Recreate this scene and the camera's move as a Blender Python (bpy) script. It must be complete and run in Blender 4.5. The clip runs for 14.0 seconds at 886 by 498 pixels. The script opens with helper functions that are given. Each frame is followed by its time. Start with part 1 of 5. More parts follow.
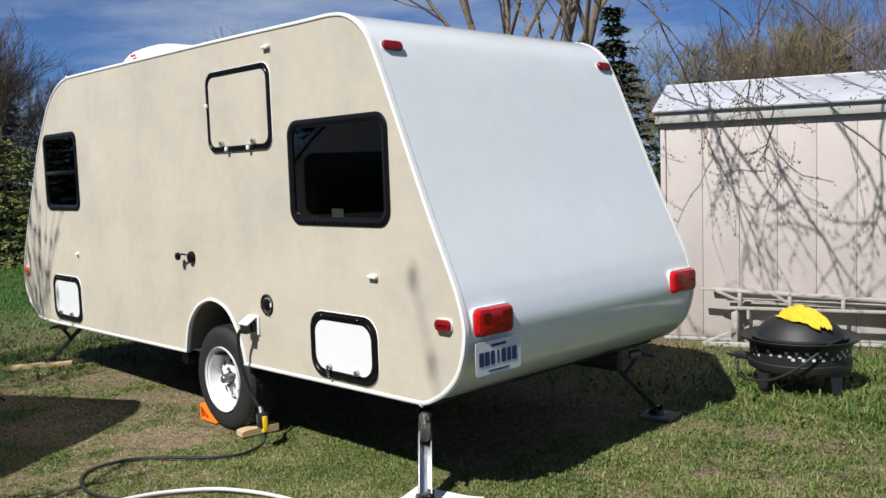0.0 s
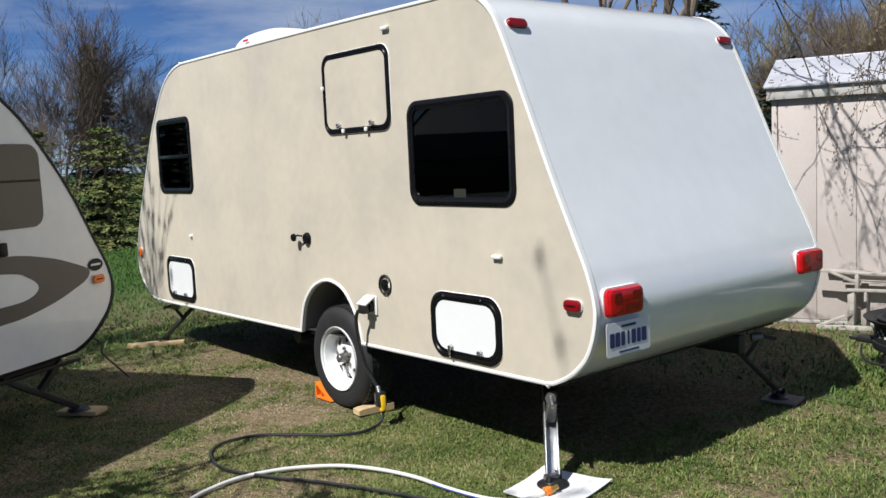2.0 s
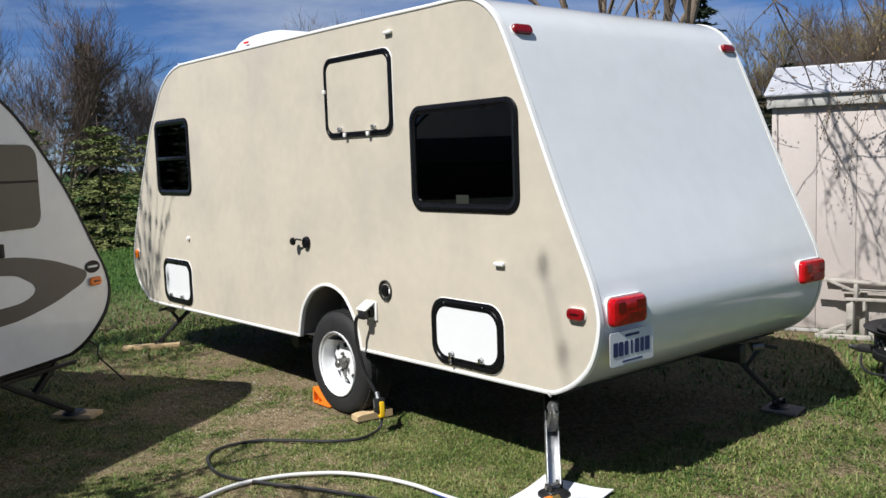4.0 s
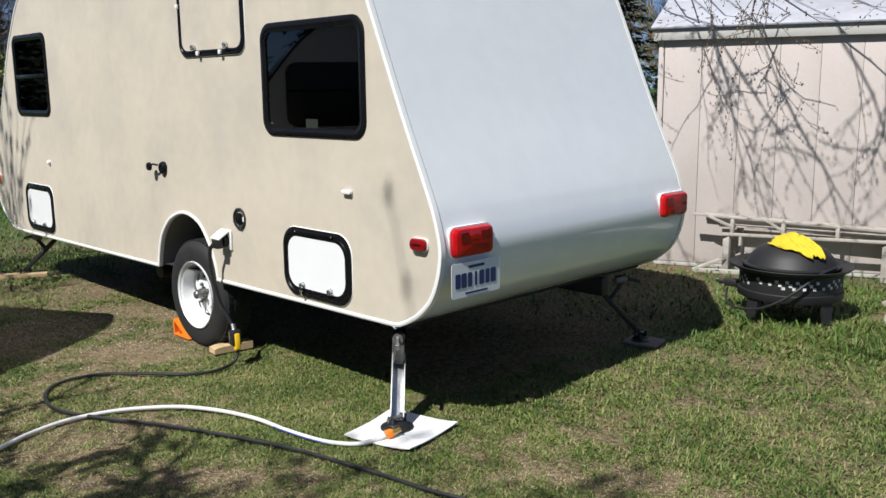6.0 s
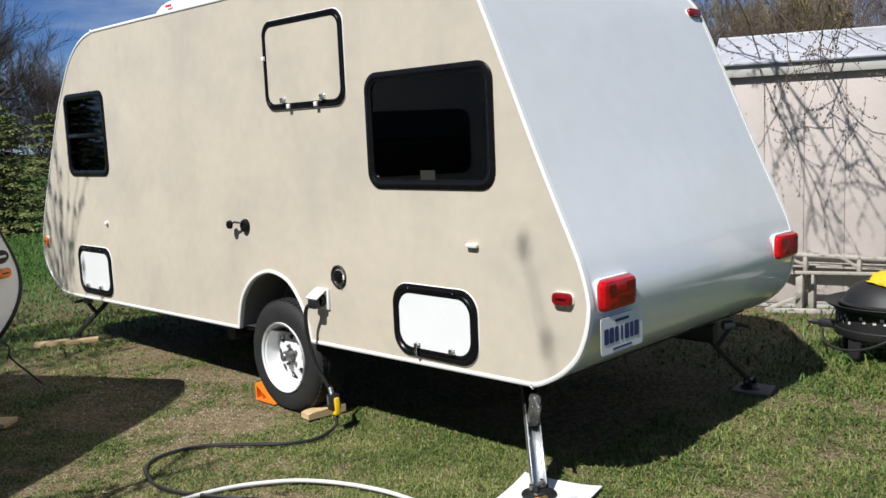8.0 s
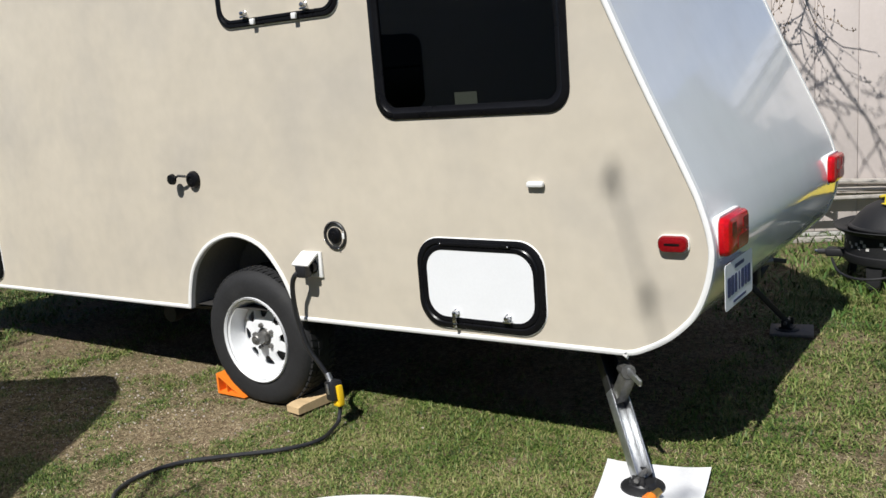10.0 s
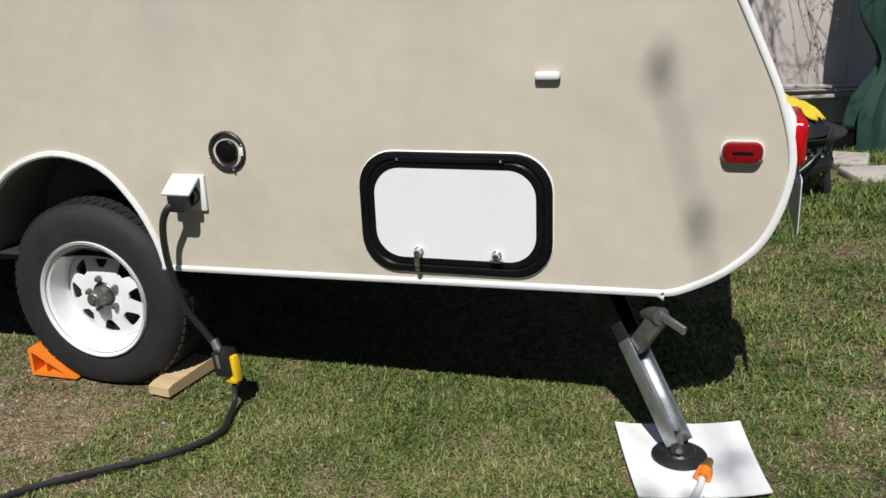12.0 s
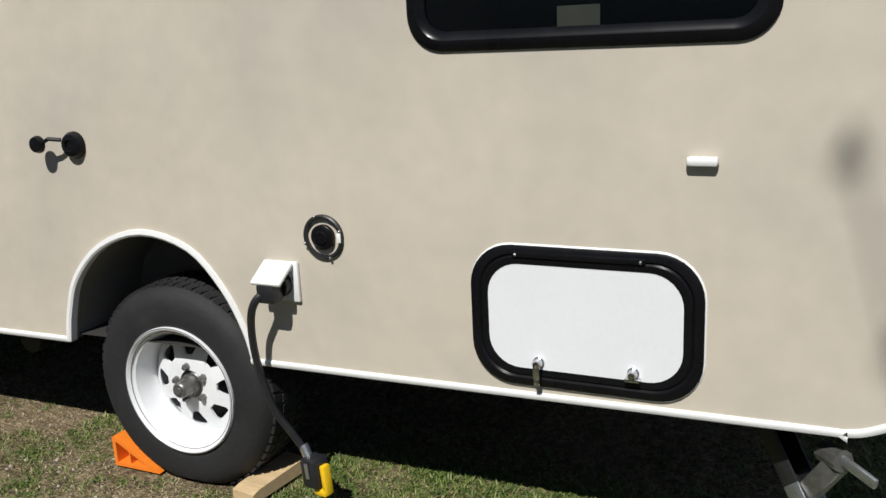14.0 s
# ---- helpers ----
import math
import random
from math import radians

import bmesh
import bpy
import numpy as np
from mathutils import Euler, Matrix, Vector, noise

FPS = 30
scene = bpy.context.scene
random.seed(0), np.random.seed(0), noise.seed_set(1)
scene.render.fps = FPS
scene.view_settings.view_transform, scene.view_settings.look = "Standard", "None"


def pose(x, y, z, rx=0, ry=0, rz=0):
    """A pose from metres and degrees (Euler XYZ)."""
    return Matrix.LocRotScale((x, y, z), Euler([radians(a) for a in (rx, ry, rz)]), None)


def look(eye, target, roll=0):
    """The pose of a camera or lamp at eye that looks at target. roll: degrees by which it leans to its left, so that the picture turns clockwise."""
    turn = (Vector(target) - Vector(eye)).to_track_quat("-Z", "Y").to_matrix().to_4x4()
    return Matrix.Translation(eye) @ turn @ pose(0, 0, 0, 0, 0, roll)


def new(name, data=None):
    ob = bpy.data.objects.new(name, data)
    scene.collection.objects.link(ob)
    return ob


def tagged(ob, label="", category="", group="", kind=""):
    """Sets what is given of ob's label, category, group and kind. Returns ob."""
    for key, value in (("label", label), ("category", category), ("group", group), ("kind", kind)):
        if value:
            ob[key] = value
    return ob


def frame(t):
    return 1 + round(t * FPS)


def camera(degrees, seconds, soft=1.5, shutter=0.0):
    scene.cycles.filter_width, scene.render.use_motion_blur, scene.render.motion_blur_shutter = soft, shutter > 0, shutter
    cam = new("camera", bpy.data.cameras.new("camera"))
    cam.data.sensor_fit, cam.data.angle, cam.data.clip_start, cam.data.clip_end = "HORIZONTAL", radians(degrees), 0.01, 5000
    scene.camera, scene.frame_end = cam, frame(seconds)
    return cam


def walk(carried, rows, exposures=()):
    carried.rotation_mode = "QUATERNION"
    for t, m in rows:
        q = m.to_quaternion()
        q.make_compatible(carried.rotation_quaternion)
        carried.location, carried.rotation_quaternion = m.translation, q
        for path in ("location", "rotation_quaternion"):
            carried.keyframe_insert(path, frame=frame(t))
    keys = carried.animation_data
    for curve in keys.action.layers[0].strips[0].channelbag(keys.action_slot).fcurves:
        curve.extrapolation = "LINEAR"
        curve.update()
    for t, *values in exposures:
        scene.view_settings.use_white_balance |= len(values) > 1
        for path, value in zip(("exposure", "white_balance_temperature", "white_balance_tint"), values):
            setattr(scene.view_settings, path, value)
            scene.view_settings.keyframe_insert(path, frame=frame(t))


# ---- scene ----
cam = camera(53.4, 14.0)
PATH = [
    (0, (4.786, -2.736, 1.548), (3.357, -1.348, 1.373), -2.0),
    (0.5, (4.78, -2.769, 1.542), (3.274, -1.466, 1.357), -1.3),
    (1, (4.735, -2.806, 1.465), (3.203, -1.544, 1.225), 0.4),
    (1.5, (4.67, -2.844, 1.503), (3.154, -1.563, 1.258), -1.2),
    (2, (4.611, -2.902, 1.542), (3.07, -1.644, 1.335), -2.6),
    (2.2, (4.596, -2.909, 1.542), (3.046, -1.66, 1.355), -2.9),
    (4.3, (4.554, -2.912, 1.561), (3.034, -1.629, 1.351), -1.5),
    (4.5, (4.55, -2.908, 1.559), (3.054, -1.598, 1.34), -1.3),
    (5, (4.549, -2.858, 1.553), (3.133, -1.467, 1.306), -1.3),
    (5.5, (4.616, -2.721, 1.541), (3.211, -1.328, 1.247), -1.5),
    (6, (4.696, -2.537, 1.509), (3.289, -1.161, 1.154), -0.6),
    (6.5, (4.722, -2.492, 1.509), (3.315, -1.118, 1.148), -0.6),
    (7, (4.612, -2.605, 1.538), (3.157, -1.264, 1.245), -0.8),
    (7.2, (4.517, -2.699, 1.536), (3.052, -1.364, 1.264), -1.1),
    (9.3, (3.369, -2.88, 1.538), (2.186, -1.297, 1.233), -5.2),
    (9.5, (3.263, -2.843, 1.519), (2.098, -1.25, 1.192), -5.3),
    (10, (2.952, -2.686, 1.445), (1.821, -1.082, 1.058), -4.6),
    (10.5, (2.601, -2.661, 1.409), (1.671, -0.964, 0.904), -3.2),
    (11, (2.322, -2.572, 1.378), (1.563, -0.819, 0.787), -3.6),
    (11.5, (2.083, -2.38, 1.349), (1.411, -0.599, 0.736), -3.4),
    (12, (1.878, -2.28, 1.323), (1.317, -0.459, 0.714), -2.3),
    (12.5, (1.703, -2.203, 1.325), (1.137, -0.365, 0.775), -3.0),
    (13, (1.751, -1.938, 1.313), (1.187, -0.092, 0.789), -2.7),
    (13.5, (1.793, -1.865, 1.334), (1.204, -0.032, 0.791), -2.8),
    (14, (1.754, -1.9, 1.356), (0.931, -0.146, 0.859), -2.9),
]
walk(cam, [(t, look(eye, target, roll)) for t, eye, target, roll in PATH], [(0, 0.42, 6200, 10), (7.2, 0.42, 6200, 10), (9.5, 0.34, 6200, 10), (11, 0.24, 6200, 10), (12, 0.08, 6200, 10), (13, 0.02, 6200, 10), (14, 0.10, 6200, 10)])

from mathutils.geometry import tessellate_polygon

# ---- light ----
SUN_TO = Vector((0.10, -0.78, 1.0)).normalized()
elev = math.asin(SUN_TO.z)
azim = math.atan2(SUN_TO.x, SUN_TO.y)
world = bpy.data.worlds.new("sky")
scene.world = world
world.use_nodes = True
wn, wl = world.node_tree.nodes, world.node_tree.links
wn.clear()
w_out = wn.new("ShaderNodeOutputWorld")
w_bg = wn.new("ShaderNodeBackground")
w_sky = wn.new("ShaderNodeTexSky")
w_sky.sky_type, w_sky.sun_disc = "NISHITA", False
w_sky.sun_elevation, w_sky.sun_rotation = elev, azim
w_sky.air_density, w_sky.dust_density, w_sky.ozone_density = 0.75, 0.0, 5.0
w_sky.altitude = 1500
w_co = wn.new("ShaderNodeTexCoord")
w_map = wn.new("ShaderNodeMapping")
w_map.inputs["Scale"].default_value = (1.6, 3.2, 14.0)
w_map.inputs["Rotation"].default_value = (0.12, 0.10, 0.3)
w_noise = wn.new("ShaderNodeTexNoise")
w_noise.inputs["Scale"].default_value, w_noise.inputs["Detail"].default_value = 1.5, 7
w_noise.inputs["Roughness"].default_value = 0.6
w_ramp = wn.new("ShaderNodeValToRGB")
w_ramp.color_ramp.elements[0].position, w_ramp.color_ramp.elements[1].position = 0.40, 0.80
w_ramp.color_ramp.elements[1].color = (0.75, 0.75, 0.75, 1)
w_mix = wn.new("ShaderNodeMixRGB")
w_mix.inputs[2].default_value = (8.0, 8.8, 10.0, 1)
wl.new(w_co.outputs["Generated"], w_map.inputs[0])
wl.new(w_map.outputs[0], w_noise.inputs["Vector"])
wl.new(w_noise.outputs["Fac"], w_ramp.inputs[0])
wl.new(w_ramp.outputs[0], w_mix.inputs[0])
w_tint = wn.new("ShaderNodeMixRGB")
w_tint.blend_type = "MULTIPLY"
w_tint.inputs[0].default_value = 1
w_tint.inputs[2].default_value = (0.86, 1.01, 1.24, 1)
wl.new(w_sky.outputs[0], w_tint.inputs[1])
wl.new(w_tint.outputs[0], w_mix.inputs[1])
wl.new(w_mix.outputs[0], w_bg.inputs[0])
w_bg.inputs[1].default_value = 0.047
wl.new(w_bg.outputs[0], w_out.inputs[0])
sun_data = bpy.data.lights.new("sun", "SUN")
sun_data.energy, sun_data.angle, sun_data.color = 4.7, radians(0.53), (1.0, 0.955, 0.88)
sun = new("sun", sun_data)
sun.matrix_world = look(SUN_TO * 60, (0, 0, 0))


# ---- materials ----
def material(name, color, rough=0.6, metal=0.0, spread=0.12, scale=6.0, fine=90.0, bump=0.0, coat=0.0, second=None,
             patch=(0.4, 0.65), island=0.0, each=0.0, spec=0.5, stretch=(1, 1, 1)):
    """A surface whose colour wanders at two scales; second: a colour for worn or stained patches."""
    m = bpy.data.materials.new(name)
    m.use_nodes = True
    n, l = m.node_tree.nodes, m.node_tree.links
    b = n["Principled BSDF"]
    co, mp = n.new("ShaderNodeTexCoord"), n.new("ShaderNodeMapping")
    mp.inputs["Scale"].default_value = stretch
    l.new(co.outputs["Object"], mp.inputs[0])
    big, small = n.new("ShaderNodeTexNoise"), n.new("ShaderNodeTexNoise")
    big.inputs["Scale"].default_value, big.inputs["Detail"].default_value = scale, 4
    small.inputs["Scale"].default_value, small.inputs["Detail"].default_value = fine, 3
    l.new(mp.outputs[0], big.inputs["Vector"])
    l.new(mp.outputs[0], small.inputs["Vector"])
    add = n.new("ShaderNodeMath")
    add.operation = "ADD"
    l.new(big.outputs["Fac"], add.inputs[0])
    l.new(small.outputs["Fac"], add.inputs[1])
    rng = n.new("ShaderNodeMapRange")
    rng.inputs["From Min"].default_value, rng.inputs["From Max"].default_value = 0.6, 1.4
    rng.inputs["To Min"].default_value, rng.inputs["To Max"].default_value = 1 - spread, 1 + spread
    l.new(add.outputs[0], rng.inputs[0])
    value = rng.outputs[0]
    for amount, kind, socket in ((island, "ShaderNodeNewGeometry", "Random Per Island"), (each, "ShaderNodeObjectInfo", "Random")):
        if amount:
            src, r2, mul = n.new(kind), n.new("ShaderNodeMapRange"), n.new("ShaderNodeMath")
            r2.inputs["To Min"].default_value, r2.inputs["To Max"].default_value = 1 - amount, 1 + amount
            mul.operation = "MULTIPLY"
            l.new(src.outputs[socket], r2.inputs[0])
            l.new(value, mul.inputs[0])
            l.new(r2.outputs[0], mul.inputs[1])
            value = mul.outputs[0]
    tone = n.new("ShaderNodeMixRGB")
    tone.inputs[1].default_value = (*color, 1)
    tone.inputs[2].default_value = (*(second or color), 1)
    tone.inputs[0].default_value = 0
    if second:
        st, sr = n.new("ShaderNodeTexNoise"), n.new("ShaderNodeMapRange")
        st.inputs["Scale"].default_value, st.inputs["Detail"].default_value = scale * 0.7, 6
        sr.inputs["From Min"].default_value, sr.inputs["From Max"].default_value = patch
        l.new(mp.outputs[0], st.inputs["Vector"])
        l.new(st.outputs["Fac"], sr.inputs[0])
        l.new(sr.outputs[0], tone.inputs[0])
    vm = n.new("ShaderNodeVectorMath")
    vm.operation = "SCALE"
    l.new(tone.outputs[0], vm.inputs[0])
    l.new(value, vm.inputs["Scale"])
    l.new(vm.outputs[0], b.inputs["Base Color"])
    b.inputs["Roughness"].default_value, b.inputs["Metallic"].default_value = rough, metal
    b.inputs["Coat Weight"].default_value, b.inputs["Coat Roughness"].default_value = coat, 0.06
    b.inputs["Specular IOR Level"].default_value = spec
    rr = n.new("ShaderNodeMapRange")
    rr.inputs["To Min"].default_value, rr.inputs["To Max"].default_value = max(rough - 0.08, 0.02), min(rough + 0.1, 1)
    l.new(big.outputs["Fac"], rr.inputs[0])
    l.new(rr.outputs[0], b.inputs["Roughness"])
    if bump:
        bp = n.new("ShaderNodeBump")
        bp.inputs["Strength"].default_value, bp.inputs["Distance"].default_value = 0.6, bump
        l.new(small.outputs["Fac"], bp.inputs["Height"])
        l.new(bp.outputs[0], b.inputs["Normal"])
    return m


BEIGE = material("beige_paint", (0.56, 0.505, 0.41), 0.55, spread=0.07, scale=2.6, fine=14, second=(0.475, 0.435, 0.37), patch=(0.46, 0.74), spec=0.3)
WHITE_SKIN = material("white_gelcoat", (0.77, 0.79, 0.80), 0.22, spread=0.04, scale=1.6, fine=9, coat=1.0, spec=0.8)
WHITE_TRIM = material("white_trim_plastic", (0.80, 0.80, 0.78), 0.4, spread=0.05, scale=9)
WHITE_PANEL = material("white_hatch_panel", (0.78, 0.79, 0.80), 0.35, spread=0.03, scale=4)
BLACK_FRAME = material("black_frame_plastic", (0.006, 0.006, 0.007), 0.28, spread=0.3, scale=9, fine=60, spec=0.22)
BLACK_RUBBER = material("tyre_rubber", (0.014, 0.014, 0.015), 0.75, spread=0.35, scale=6, fine=70, bump=0.001, second=(0.030, 0.029, 0.028), patch=(0.58, 0.78))
BLACK_METAL = material("black_steel", (0.016, 0.016, 0.017), 0.45, spread=0.4, scale=5, fine=60)
PIT_BLACK = material("black_enamel", (0.013, 0.013, 0.014), 0.56, spread=0.3, scale=5, fine=80)
RIM_WHITE = material("white_rim_paint", (0.78, 0.79, 0.80), 0.3, spread=0.05, scale=12, second=(0.5, 0.47, 0.43), patch=(0.66, 0.85))
STEEL = material("galvanised_steel", (0.50, 0.51, 0.52), 0.38, 0.9, spread=0.25, scale=14, fine=70)
CHROME = material("dull_chrome", (0.62, 0.62, 0.62), 0.2, 1.0, spread=0.1, scale=20)
GREY_IRON = material("greased_iron", (0.20, 0.195, 0.185), 0.4, 0.7, spread=0.3, scale=30)
LUMBER = material("pine_lumber", (0.55, 0.40, 0.22), 0.7, spread=0.2, scale=8, fine=60, stretch=(1, 6, 6), bump=0.0006)
GREY_WOOD = material("weathered_grey_wood", (0.42, 0.39, 0.35), 0.85, spread=0.25, scale=6, fine=45, bump=0.001, stretch=(1, 5, 5), second=(0.36, 0.33, 0.29))
SHED_WALL = material("shed_siding_paint", (0.54, 0.48, 0.445), 0.7, spread=0.05, scale=2, fine=40, second=(0.49, 0.435, 0.40), patch=(0.45, 0.75), bump=0.0004)
SHED_TRIM = material("shed_fascia_paint", (0.46, 0.45, 0.42), 0.7, spread=0.08, scale=5)
SHED_ROOF = material("pale_roof_sheet", (0.44, 0.45, 0.49), 0.5, spread=0.12, scale=3, fine=40, second=(0.34, 0.34, 0.36), patch=(0.5, 0.72))
ORANGE = material("orange_plastic", (0.85, 0.22, 0.02), 0.4, spread=0.08, scale=15)
YELLOW = material("yellow_cloth", (0.58, 0.44, 0.02), 0.85, spread=0.08, scale=12, fine=220, bump=0.001)
YELLOW_PLUG = material("yellow_plastic", (0.80, 0.50, 0.01), 0.4, spread=0.08, scale=20)
BRASS = material("brass_fitting", (0.62, 0.42, 0.14), 0.3, 0.9, spread=0.15, scale=30)
HOSE_WHITE = material("white_hose_vinyl", (0.62, 0.62, 0.60), 0.4, spread=0.08, scale=12)
HOSE_BLUE = material("blue_hose_stripe", (0.03, 0.07, 0.45), 0.4, spread=0.08, scale=12)
CABLE = material("black_cable_vinyl", (0.018, 0.018, 0.02), 0.4, spread=0.3, scale=9)
FOAM = material("white_board", (0.80, 0.80, 0.80), 0.6, spread=0.06, scale=7, second=(0.62, 0.61, 0.58), patch=(0.6, 0.8))
SHADE_WHITE = material("white_fibreglass", (0.84, 0.85, 0.86), 0.2, spread=0.05, scale=2.5, fine=12, coat=0.6)
BROWN_DECAL = material("taupe_decal", (0.11, 0.092, 0.082), 0.35, spread=0.08, scale=4)
BARK = material("grey_bark", (0.20, 0.155, 0.115), 0.9, spread=0.3, scale=5, fine=40, bump=0.004)
TWIG = material("bare_twigs", (0.13, 0.095, 0.075), 0.9, spread=0.2, scale=3, island=0.35)
TWIG_YELLOW = material("budding_twigs", (0.22, 0.175, 0.07), 0.9, spread=0.2, scale=1, island=0.4)
PEBBLE = material("gravel_stones", (0.33, 0.29, 0.25), 0.85, spread=0.3, scale=20, island=0.5)
BRANCH = material("dark_branch_bark", (0.085, 0.062, 0.05), 0.85, spread=0.25, scale=8)
BUD = material("opening_buds", (0.15, 0.10, 0.05), 0.8, spread=0.2, island=0.4)
NEEDLES = material("dark_spruce_needles", (0.042, 0.060, 0.034), 0.8, spread=0.3, scale=1.2, island=0.5)
NEEDLES_LIGHT = material("green_cedar_needles", (0.12, 0.155, 0.04), 0.8, spread=0.3, scale=1.0, island=0.5, second=(0.17, 0.165, 0.055))
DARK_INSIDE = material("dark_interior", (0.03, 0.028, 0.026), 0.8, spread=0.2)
UNDERBELLY = material("black_underbelly", (0.012, 0.012, 0.012), 0.8, spread=0.3)
GREEN_TARP = material("dark_green_fabric", (0.012, 0.045, 0.032), 0.75, spread=0.25, scale=4, fine=120, bump=0.001)
DARK_BAR = material("dark_ink", (0.02, 0.03, 0.12), 0.5, spread=0.05)
PLATE = material("white_plate_enamel", (0.74, 0.76, 0.78), 0.35, spread=0.04, scale=12)
STONE = material("pale_paving_stone", (0.42, 0.38, 0.34), 0.85, spread=0.15, scale=8, fine=60, bump=0.002)
RED_DECAL = material("red_decal", (0.6, 0.03, 0.03), 0.4, spread=0.05)


def lens_material(name, color, rough=0.12):
    m = material(name, color, rough, spread=0.45, scale=22, fine=120, bump=0.0008)
    return m


RED_LENS = lens_material("red_lens_plastic", (0.44, 0.003, 0.007))
RED_MID = lens_material("deep_red_lens_plastic", (0.20, 0.004, 0.007))
RED_DARK = lens_material("dark_red_reflector", (0.16, 0.003, 0.004))
AMBER_LENS = lens_material("amber_lens_plastic", (0.85, 0.20, 0.01))


def tinted_glass():
    m = bpy.data.materials.new("tinted_glass")
    m.use_nodes = True
    n, l = m.node_tree.nodes, m.node_tree.links
    out = n["Material Output"]
    n.remove(n["Principled BSDF"])
    fr, mix = n.new("ShaderNodeFresnel"), n.new("ShaderNodeMixShader")
    fr.inputs[0].default_value = 1.5
    tr, gl = n.new("ShaderNodeBsdfTransparent"), n.new("ShaderNodeBsdfGlossy")
    tr.inputs[0].default_value = (0.09, 0.095, 0.095, 1)
    gl.inputs["Roughness"].default_value = 0.02
    gl.inputs[0].default_value = (0.8, 0.8, 0.8, 1)
    l.new(fr.outputs[0], mix.inputs[0])
    l.new(tr.outputs[0], mix.inputs[1])
    l.new(gl.outputs[0], mix.inputs[2])
    l.new(mix.outputs[0], out.inputs[0])
    return m


GLASS = tinted_glass()


def ground_material():
    """Bare brown soil and pale dead thatch in patches, greener far from the yard."""
    m = bpy.data.materials.new("lawn_soil")
    m.use_nodes = True
    n, l = m.node_tree.nodes, m.node_tree.links
    b = n["Principled BSDF"]
    co = n.new("ShaderNodeTexCoord")
    tex = []
    for s, d in ((1.1, 6), (38.0, 5), (150.0, 3)):
        t = n.new("ShaderNodeTexNoise")
        t.inputs["Scale"].default_value, t.inputs["Detail"].default_value = s, d
        t.inputs["Roughness"].default_value = 0.65
        l.new(co.outputs["Object"], t.inputs["Vector"])
        tex.append(t)
    drift = n.new("ShaderNodeValToRGB")
    e = drift.color_ramp.elements
    e[0].position, e[0].color = 0.36, (0.070, 0.066, 0.030, 1)
    e[1].position, e[1].color = 0.66, (0.190, 0.132, 0.086, 1)
    mid = drift.color_ramp.elements.new(0.50)
    mid.color = (0.118, 0.090, 0.052, 1)
    l.new(tex[0].outputs["Fac"], drift.inputs[0])
    thatch = n.new("ShaderNodeValToRGB")
    e = thatch.color_ramp.elements
    e[0].position, e[0].color = 0.40, (0.0, 0.0, 0.0, 1)
    e[1].position, e[1].color = 0.68, (1.0, 1.0, 1.0, 1)
    l.new(tex[1].outputs["Fac"], thatch.inputs[0])
    straw = n.new("ShaderNodeMixRGB")
    straw.inputs[2].default_value = (0.29, 0.235, 0.140, 1)
    l.new(thatch.outputs[0], straw.inputs[0])
    l.new(drift.outputs[0], straw.inputs[1])
    far = n.new("ShaderNodeVectorMath")
    far.operation = "LENGTH"
    l.new(co.outputs["Object"], far.inputs[0])
    edge = n.new("ShaderNodeMapRange")
    edge.inputs["From Min"].default_value, edge.inputs["From Max"].default_value = 4.2, 7.5
    l.new(far.outputs["Value"], edge.inputs[0])
    green = n.new("ShaderNodeMixRGB")
    green.inputs[2].default_value = (0.042, 0.090, 0.020, 1)
    l.new(edge.outputs[0], green.inputs[0])
    l.new(straw.outputs[0], green.inputs[1])
    grain = n.new("ShaderNodeMapRange")
    grain.inputs["From Min"].default_value, grain.inputs["From Max"].default_value = 0.33, 0.67
    grain.inputs["To Min"].default_value, grain.inputs["To Max"].default_value = 0.25, 1.55
    l.new(tex[2].outputs["Fac"], grain.inputs[0])
    vm = n.new("ShaderNodeVectorMath")
    vm.operation = "SCALE"
    l.new(green.outputs[0], vm.inputs[0])
    l.new(grain.outputs[0], vm.inputs["Scale"])
    l.new(vm.outputs[0], b.inputs["Base Color"])
    b.inputs["Roughness"].default_value = 0.95
    b.inputs["Specular IOR Level"].default_value = 0.1
    bp = n.new("ShaderNodeBump")
    bp.inputs["Strength"].default_value, bp.inputs["Distance"].default_value = 1.0, 0.02
    l.new(tex[1].outputs["Fac"], bp.inputs["Height"])
    l.new(bp.outputs[0], b.inputs["Normal"])
    return m


SOIL = ground_material()


